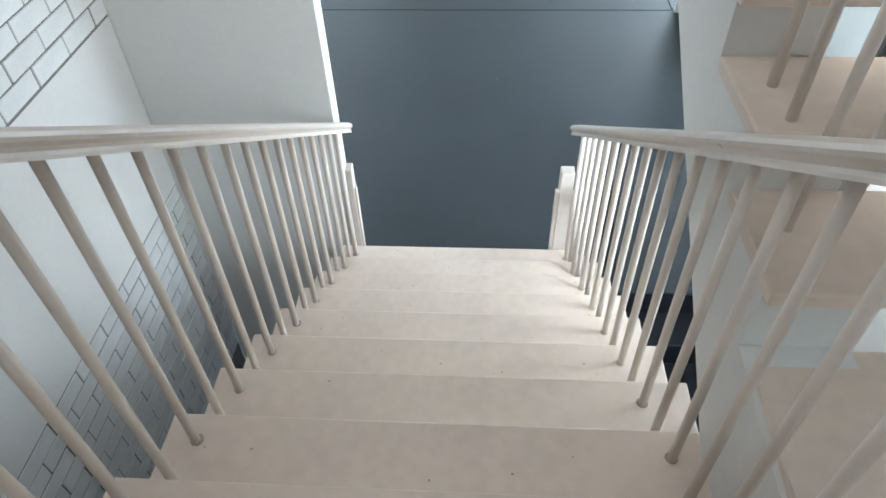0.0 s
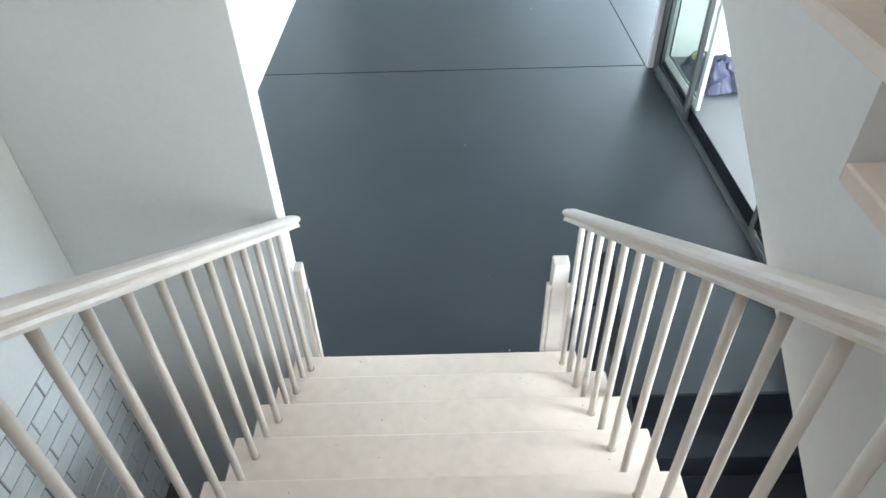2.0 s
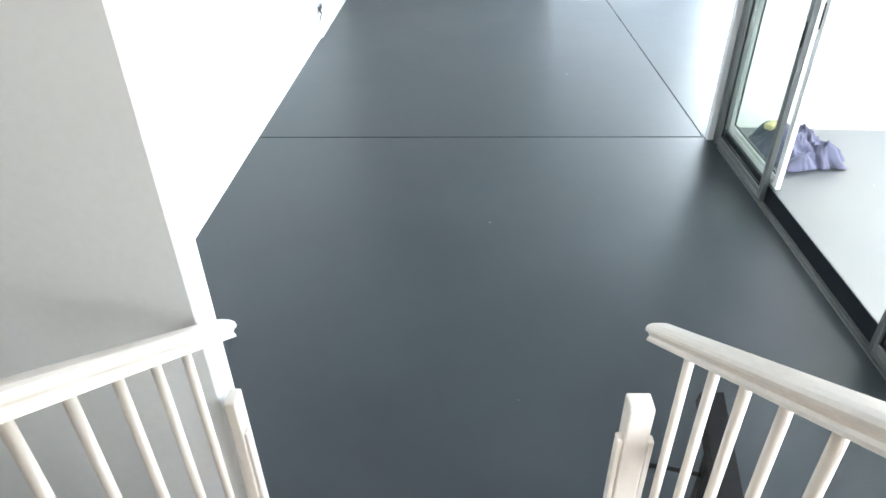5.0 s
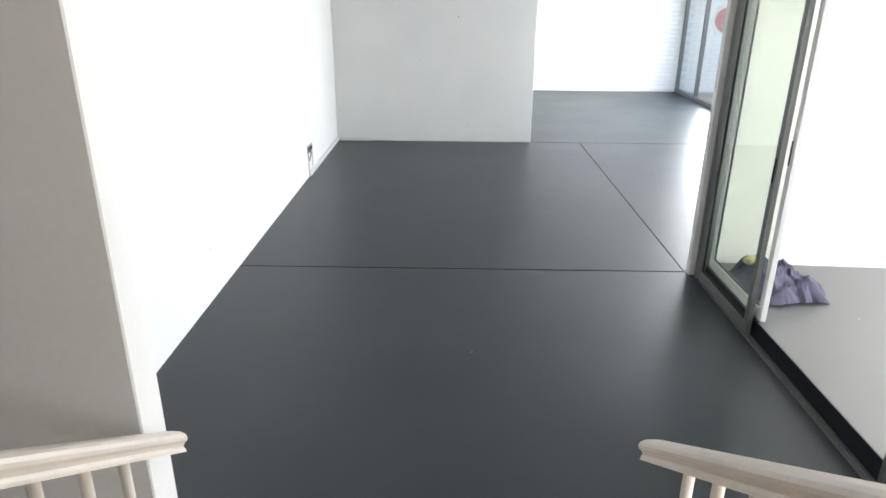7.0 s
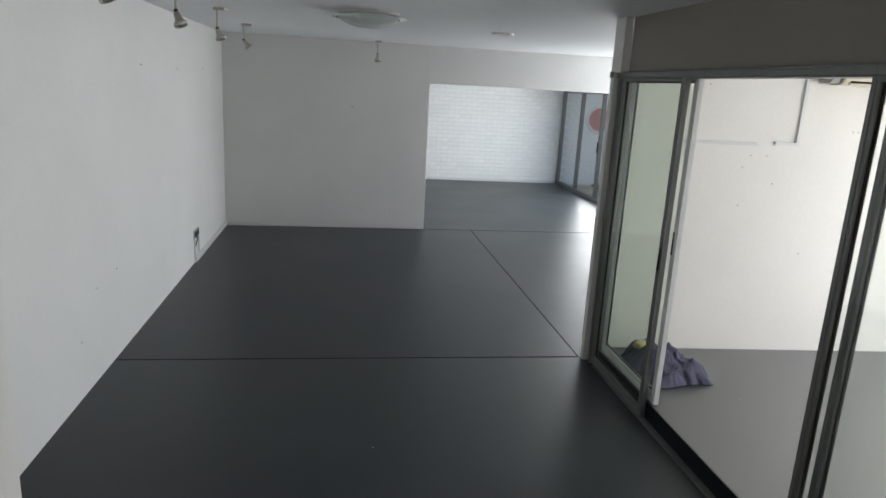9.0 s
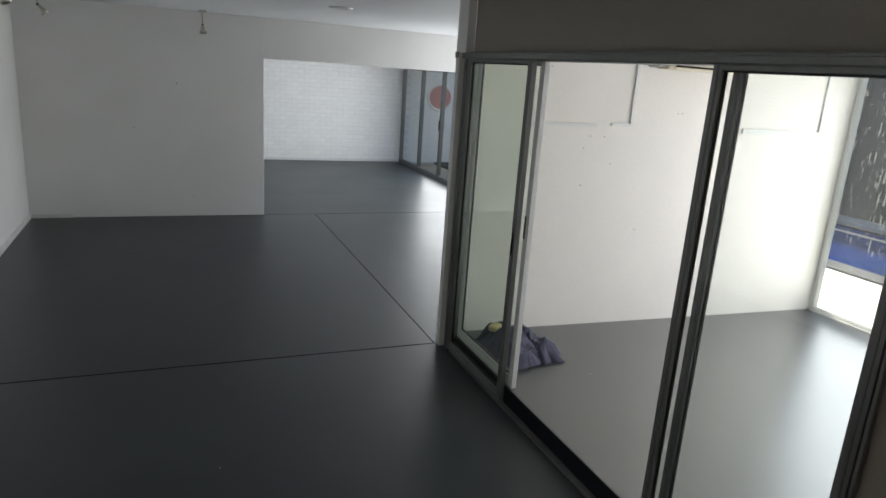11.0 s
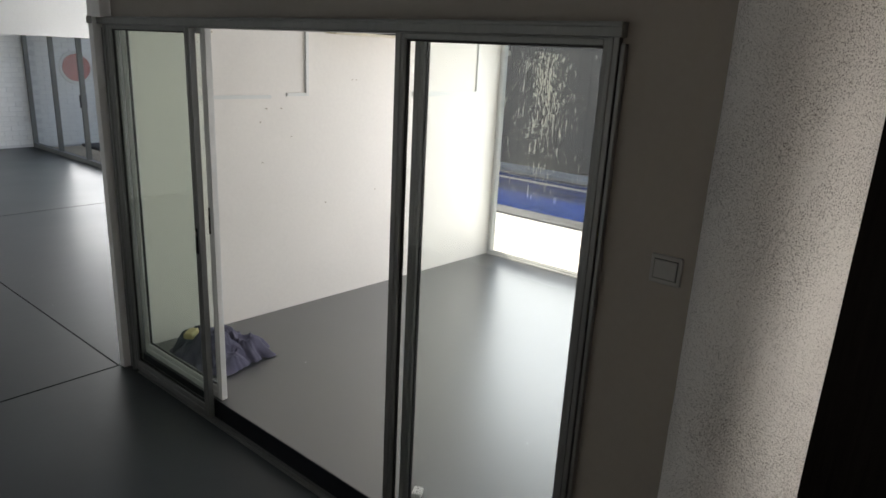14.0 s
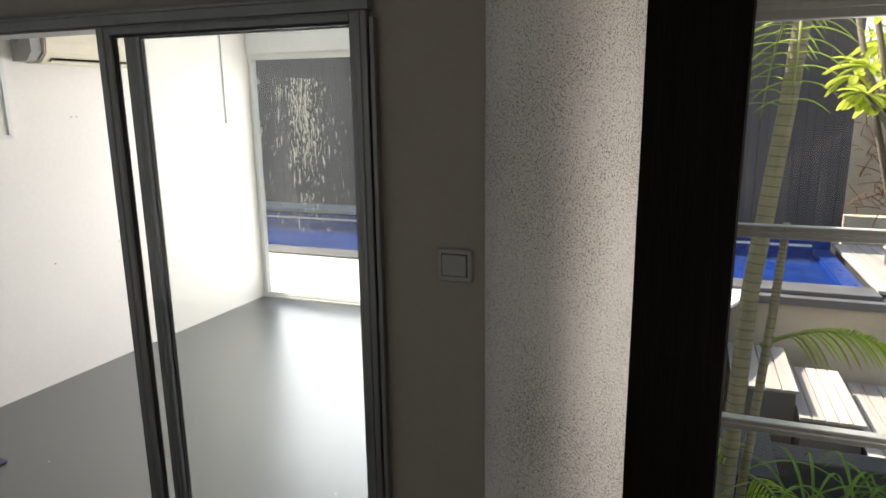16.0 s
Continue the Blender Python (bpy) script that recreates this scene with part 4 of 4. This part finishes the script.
# ---- pool terrace and garden ----
ground = structure("ground", boxes_mesh(((5.62, -40, -1.30), (60, 60, -1.20)), ((2.17, -40, -1.32), (5.62, 2.62, -0.95)), ((-60, -60, -1.9), (-1.8, 60, -1.7))), SOIL, "dark garden soil", "ground")
deck = thing("pool_deck", (0, 0, 0), "sun-bleached grey timber pool deck", "deck", kind="structure")
part("base", boxes_mesh(((5.65, 2.3, -0.6), (7.40, 15.9, 0.02))), BLOCK, deck)
for i in range(58):
    y0 = 2.3 + i * 0.145
    bm = bmesh.new()
    prism(bm, [(5.64, y0 + 0.0), (7.42, y0 - 0.75), (7.42, y0 - 0.612), (5.64, y0 + 0.138)], "z", 0.045, 0.075)
    part("board", bm, DECK, deck)
court = structure("courtyard", boxes_mesh(((4.95, 10.8, -0.3), (10.5, BACK_Y, -0.03))), SAND_RENDER, "pale paved courtyard beyond the glazing", "paving")

pool = thing("swimming_pool", (0, 0, 0), "raised blue tiled swimming pool with dark coping", "pool", kind="structure")
part("shell", boxes_mesh(((7.36, 0.60, -1.2), (7.62, 12.0, 0.06)), ((9.50, 0.60, -1.2), (9.66, 12.0, 0.16)), ((7.62, 0.60, -1.2), (9.50, 0.78, 0.06)), ((7.62, 0.78, -1.2), (9.50, 12.0, -0.6))), POOL, pool)
part("water", boxes_mesh(((7.62, 0.78, -0.6), (9.50, 12.0, 0.0))), WATER, pool, "still deep blue water")
part("coping", boxes_mesh(((7.28, 0.55, 0.06), (7.60, 12.0, 0.105)), bevel=0.006), COPING, pool)
part("coping", boxes_mesh(((9.50, 0.55, 0.20), (9.94, 12.0, 0.26)), bevel=0.006), SUNLIT_COPING, pool, "coping along the fence, sunlight put into its pale colour")
part("tile_band", boxes_mesh(((9.492, 0.80, 0.085), (9.4985, 12.0, 0.115))), DECK, pool, "thin cream tile line over the water")
part("outer_wall", boxes_mesh(((7.26, -4.0, -1.25), (7.36, 2.29, -0.02))), SAND_RENDER, pool, "stained sandy rendered wall")
part("ledge", boxes_mesh(((7.18, -4.0, -0.02), (7.40, 2.29, 0.06)), bevel=0.005), COPING, pool)

side_deck = thing("timber_platform", (0, 0, 0), "weathered timber platform beside the pool", "platform", kind="structure")
part("base", boxes_mesh(((7.42, -4.0, -0.5), (9.6, 0.52, 0.09))), BLOCK, side_deck)
for i in range(30):
    y1 = 0.56 - i * 0.125
    part("board", boxes_mesh(((7.42, y1 - 0.118, 0.09), (9.6, y1, 0.125)), bevel=0.003), STEP_WOOD, side_deck)
box = thing("timber_bench", (0, 0, 0), "weathered timber slatted box seat on the platform", "bench")
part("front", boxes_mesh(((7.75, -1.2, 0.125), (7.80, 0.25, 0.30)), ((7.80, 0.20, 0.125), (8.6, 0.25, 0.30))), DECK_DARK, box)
for i in range(7):
    part("slat", boxes_mesh(((7.74 + i * 0.125, -1.2, 0.30), (7.855 + i * 0.125, 0.27, 0.325)), bevel=0.003), STEP_WOOD, box)


def timber_step(x0, x1, y0, y1, z0, z1, boards):
    ob = thing("timber_step", (0, 0, 0), "weathered grey timber garden step with dark side", "step", group="timber steps", kind="structure")
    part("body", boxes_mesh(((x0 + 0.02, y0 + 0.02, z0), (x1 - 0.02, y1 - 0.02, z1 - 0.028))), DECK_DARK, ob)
    w = (y1 - y0) / boards
    for i in range(boards):
        part("board", boxes_mesh(((x0, y0 + i * w + 0.004, z1 - 0.028), (x1, y0 + (i + 1) * w - 0.004, z1)), bevel=0.003), STEP_WOOD, ob)
    return ob


timber_step(5.95, 6.95, 1.36, 1.85, -1.2, -0.36, 4)
timber_step(5.85, 6.95, 0.90, 1.36, -1.2, -0.53, 5)
timber_step(5.6, 7.2, -2.5, 0.90, -1.2, -0.72, 28)
planter = thing("planter_wall", (0, 0, 0), "low dark concrete planter wall", "planter", kind="structure")
part("wall", boxes_mesh(((4.55, -4.0, -1.2), (4.75, 1.75, -0.22)), bevel=0.008), BLOCK, planter)
part("block", boxes_mesh(((4.1, 1.72, -1.2), (4.75, 2.5, -0.12)), bevel=0.01), BLOCK, planter)

fence = thing("garden_fence", (9.95, 0, 0), "tall charcoal stained board fence behind the pool", "fence", kind="structure")
for i in range(112):
    y = 0.42 + i * 0.105
    part("board", boxes_mesh(((-0.012 + 0.004 * (i % 2), y, 0.15), (0.012, y + 0.1035, 2.8)), bevel=0.003), FENCE, fence)
part("rail", boxes_mesh(((0.014, 0.42, 0.5), (0.05, 12.2, 0.6)), ((0.014, 0.42, 2.5), (0.05, 12.2, 2.6))), FENCE, fence)
fence_side = structure("garden_wall", boxes_mesh(((9.9, -8, -1.2), (10.1, 0.40, 0.42))), SAND_RENDER, "low rendered garden wall under the brush", "wall")
far_hedge = structure("neighbour_wall", boxes_mesh(((12.5, -30, -1.2), (12.7, 30, 2.0)), ((5.6, 12.2, -1.2), (12.6, 12.4, 0.0))), SAND_RENDER, "plain rendered boundary wall beyond the fence", "wall")


def blade(bm, base, direction, length, width, droop, segs=7, rise=0.6):
    """One long leaf that rises and arches over."""
    d = Vector(direction).normalized()
    side = d.cross(Vector((0, 0, 1)))
    side = side.normalized() if side.length > 1e-3 else Vector((1, 0, 0))
    prev = None
    for k in range(segs + 1):
        u = k / segs
        p = Vector(base) + d * (length * u) + Vector((0, 0, length * (rise * u - droop * u * u)))
        w = width * (0.35 + 1.3 * u) * (1 - u) ** 0.6 if u < 1 else 0.0008
        a, b = bm.verts.new(p - side * w), bm.verts.new(p + side * w)
        c = bm.verts.new(p - Vector((0, 0, w * 0.5)))
        if prev:
            bm.faces.new((prev[0], prev[2], c, a))
            bm.faces.new((prev[2], prev[1], b, c))
        prev = (a, b, c)


def frond(bm, base, heading, length, rise, droop, leaflets, leaflet_length, stem):
    """A feather palm frond: a bent rib with drooping leaflets on both sides."""
    h = Vector((math.cos(heading), math.sin(heading), 0))
    side = Vector((-h.y, h.x, 0))
    pts = []
    for k in range(17):
        u = k / 16
        pts.append(Vector(base) + h * (length * (u - 0.12 * u * u)) + Vector((0, 0, length * (rise * u - droop * u * u))))
    tube(stem, pts, [0.011 * (1 - 0.85 * k / 16) + 0.001 for k in range(17)], 6)
    for i in range(leaflets):
        u = 0.18 + 0.82 * i / leaflets
        f = u * 16
        k = min(15, int(f))
        p = pts[k].lerp(pts[k + 1], f - k)
        l = leaflet_length * (0.55 + 0.9 * math.sin(math.pi * min(1, u * 0.93 + 0.05)) * 0.6)
        for sgn in (-1, 1):
            d = side * sgn + h * 0.55
            blade(bm, p, d, l, 0.010, 0.62 + random.uniform(-0.1, 0.15), 5, 0.22)


def palm(place, points, radii, fronds, label):
    ob = thing("palm_tree", place, label, "palm tree")
    bm = bmesh.new()
    fine_pts, fine_r = [], []
    for (p0, r0), (p1, r1) in zip(zip(points, radii), zip(points[1:], radii[1:])):
        for k in range(10):
            fine_pts.append(Vector(p0).lerp(Vector(p1), k / 10))
            fine_r.append(r0 + (r1 - r0) * k / 10)
    fine_pts.append(Vector(points[-1]))
    fine_r.append(radii[-1])
    tube(bm, fine_pts, fine_r, 14)
    trunk = part("trunk", bm, TRUNK, ob, "ringed green-brown trunk", smooth=True)
    total = len(fine_pts) - 1
    for k in range(1, total * 2):
        f = k / 2
        i = int(f)
        p = fine_pts[i].lerp(fine_pts[min(total, i + 1)], f - i)
        q = p + (fine_pts[min(total, i + 1)] - fine_pts[i]).normalized() * 0.006
        bm = bmesh.new()
        tube(bm, [p, q], [fine_r[i] + 0.0016] * 2, 14)
        part("ring", bm, RING, trunk)
    for f in fronds:
        leaves, stem = bmesh.new(), bmesh.new()
        frond(leaves, *f, stem)
        part("leaflets", leaves, PALM_LEAF, part("frond", stem, STEM, ob, smooth=True))
    return ob


random.seed(11)
palm((3.62, 2.02, -0.95), [(0, 0.03, 0), (0.0, 0.01, 1.1), (0, -0.02, 2.0), (0, -0.10, 2.85), (0.02, -0.14, 3.4)], [0.046, 0.041, 0.038, 0.035, 0.032],
     [((0, -0.12, 3.22), radians(172), 0.60, 0.25, 1.0, 13, 0.20), ((0, -0.12, 3.24), radians(8), 0.62, 0.25, 1.05, 13, 0.21),
      ((0.02, -0.14, 3.4), radians(-60), 1.5, 0.6, 0.7, 34, 0.36), ((0.02, -0.14, 3.4), radians(60), 1.5, 0.6, 0.7, 34, 0.36),
      ((0.02, -0.14, 3.4), radians(170), 1.4, 0.6, 0.7, 34, 0.36), ((0.02, -0.14, 3.4), radians(10), 1.5, 0.7, 0.7, 34, 0.36)],
     "slender palm with a ringed trunk beside the window")
palm((3.70, 1.93, -0.95), [(0, 0.05, 0), (0.0, 0.02, 1.0), (0.0, -0.04, 1.9), (0.0, -0.06, 2.3)], [0.024, 0.022, 0.019, 0.015],
     [((0.0, 0.0, 1.72), radians(-88), 0.62, 0.62, 0.62, 26, 0.19), ((0, 0.01, 1.2), radians(100), 0.4, 0.3, 0.7, 16, 0.16), ((0, 0.01, 1.05), radians(-140), 0.35, 0.4, 0.8, 14, 0.15),
      ((0, 0.01, 0.85), radians(-95), 0.28, 0.4, 0.8, 14, 0.14)],
     "thin young palm stem with a bright drooping frond")

# strap-leaved clump at the window's foot
clump = thing("strap_leaf_plant", (2.85, 1.72, -0.95), "clump of glossy green strap leaves in the garden bed", "plant")
bm, stalks = bmesh.new(), bmesh.new()
for i in range(85):
    a = random.uniform(0, 2 * math.pi)
    foot = Vector((random.uniform(-0.2, 0.3), random.uniform(-0.42, 0.12), random.uniform(1.15, 1.42)))
    blade(bm, foot, (math.cos(a), math.sin(a), 0), random.uniform(0.26, 0.46), 0.010, random.uniform(0.9, 1.6), 10, random.uniform(0.9, 1.6))
    tube(stalks, [(foot.x * 0.7, foot.y * 0.7, 0), (foot.x * 0.8, foot.y * 0.8, 0.6), foot], [0.012, 0.010, 0.006], 5)
part("leaves", bm, GRASS_LEAF, clump)
part("stalks", stalks, STEM, clump)

# small broad-leaved tree
tree = thing("frangipani_tree", (5.6, 0.40, -1.08), "small tree with bright yellow-green paddle leaves", "tree")
bm = bmesh.new()
tube(bm, [(0, 0, -0.12), (0.05, 0.1, 1.2), (0.0, 0.2, 2.2)], [0.09, 0.07, 0.05], 10)
trunk = part("trunk", bm, BARK, tree, smooth=True)
tips = []
for i in range(26):
    a = random.uniform(0, 2 * math.pi)
    e = Vector((math.cos(a) * random.uniform(0.2, 0.9), 0.35 + math.sin(a) * random.uniform(0.2, 0.75), random.uniform(2.55, 4.1)))
    m = Vector((e.x * 0.5, 0.15 + e.y * 0.45, random.uniform(2.2, 2.8)))
    bm = bmesh.new()
    tube(bm, [(0, 0.2, 2.1), m, e], [0.035, 0.025, 0.014], 7)
    part("branch", bm, BARK, tree, smooth=True)
    tips.append(e)
for e in ((-0.1, 0.78, 2.9), (-0.05, 0.85, 3.15), (0.1, 0.72, 3.3)):
    bm = bmesh.new()
    tube(bm, [(0, 0.2, 2.1), (0.0, 0.45, 2.3 if e[2] > 2 else 2.0), e], [0.03, 0.02, 0.012], 7)
    part("branch", bm, BARK, tree, smooth=True)
    tips.append(Vector(e))
bm = bmesh.new()
for e in tips:
    for i in range(15):
        a, up = random.uniform(0, 2 * math.pi), random.uniform(-0.2, 0.75)
        d = Vector((math.cos(a), math.sin(a), 0))
        s_ = Vector((-d.y, d.x, 0))
        l, w = random.uniform(0.15, 0.27), random.uniform(0.028, 0.042)
        prev = None
        for k in range(6):
            u = k / 5
            p = e + d * (l * u) + Vector((0, 0, l * (up * u - 0.4 * u * u)))
            hw = max(0.002, w * math.sin(math.pi * (0.08 + 0.87 * u)) ** 0.8 * (0.6 + 0.7 * u))
            v = (bm.verts.new(p - s_ * hw + Vector((0, 0, hw * 0.35))), bm.verts.new(p), bm.verts.new(p + s_ * hw + Vector((0, 0, hw * 0.35))))
            if prev:
                bm.faces.new((prev[0], prev[1], v[1], v[0]))
                bm.faces.new((prev[1], prev[2], v[2], v[1]))
            prev = v
part("crown", bm, TREE_LEAF, tree)

brush = tagged(new("dry_brush"), "tangle of dry brown brush hanging over the garden wall", "brush", kind="stuff")
brush.location = (10.0, -1.2, 0.4)
bm = bmesh.new()
for i in range(900):
    p = Vector((random.gauss(0, 0.25), random.uniform(-2.5, 1.55), random.uniform(0.05, 2.3)))
    d = Vector((random.gauss(0, 0.4), random.gauss(0, 0.7), random.gauss(-0.2, 0.8))).normalized() * random.uniform(0.1, 0.4)
    tube(bm, [p, p + d * 0.5 + Vector((0, 0, 0.02)), p + d], 0.006, 4, cap=False)
part("twigs", bm, DRY, brush)
bm = bmesh.new()
for i in range(1400):
    p = Vector((random.gauss(0.2, 0.3), random.uniform(-2.5, 1.6), random.uniform(1.3, 4.5)))
    a = random.uniform(0, 6.28)
    blade(bm, p, (math.cos(a), math.sin(a), 0), random.uniform(0.12, 0.25), 0.03, 0.8, 4, 0.3)
part("leaves", bm, TREE_LEAF, brush)

# ---- bricks ----


def brick_mesh(length):
    """A painted brick face that stands in the plane u (along), w (up), with its back at 0."""
    bm = boxes_mesh(((-length / 2, 0, -0.0395), (length / 2, 0.014, 0.0395)), bevel=0.0025)
    return finish("brick", bm, BRICK)


FULL, HALF = brick_mesh(0.2325), brick_mesh(0.112)


def brick_field(parent, turn, face, u0, u1, w0, w1, limit=300):
    """Running bond laid between u0..u1 and w0..w1: pieces first, the rest joined."""
    made = 0
    rnd = random.Random(3)
    row, z = 0, w1 - 0.043
    while z - 0.038 > w0 - 0.001:
        u = u1 - 0.12 - (0.12 if row % 2 else 0)
        if row % 2:
            ob = new("brick", HALF)
            ob.parent = parent
            ob.matrix_local = face(u1 - 0.0575, z) @ pose(0, 0, 0, 0, 0, turn)
            made += 1
        while u - 0.115 > u0 and made < limit:
            ob = new("brick", FULL)
            ob.parent = parent
            ob.matrix_local = face(u + rnd.uniform(-0.002, 0.002), z + rnd.uniform(-0.001, 0.001), rnd.uniform(0, 0.003)) @ pose(0, 0, 0, 0, rnd.uniform(-0.3, 0.3), turn)
            made += 1
            u -= 0.24
        row += 1
        z -= 0.0865
    return made


def left_face(u, z, off=0.0):
    return Matrix.Translation((LEFT - 0.0095 - off * 0.5, u, z))


def back_face(u, z, off=0.0):
    return Matrix.Translation((u, BACK_Y + 0.012 + off * 0.5, z))


brick_field(wall_brick_stairs, -90, left_face, 0.85, 2.83, -0.75, 0.634)
brick_field(wall_brick_stairs, -90, left_face, 1.0, 2.83, 1.58, 2.45)
brick_field(wall_back, 180, back_face, 1.42, 4.86, 0.002, 2.04, 350)
bm = bmesh.new()
row, z = 0, 0.04
while z < 3.1:
    u = 5.02 + (0.12 if row % 2 else 0)
    while u < 9.5:
        made = bmesh.ops.create_cube(bm, size=1.0)["verts"]
        for v in made:
            v.co = Vector((u + v.co.x * 0.229, BACK_Y + 0.005 + v.co.y * 0.014, z + v.co.z * 0.076))
        u += 0.24
    row += 1
    z += 0.0865
far_bricks = part("far_bricks", bm, BRICK, wall_back)
far_bricks["kind"] = "stuff"
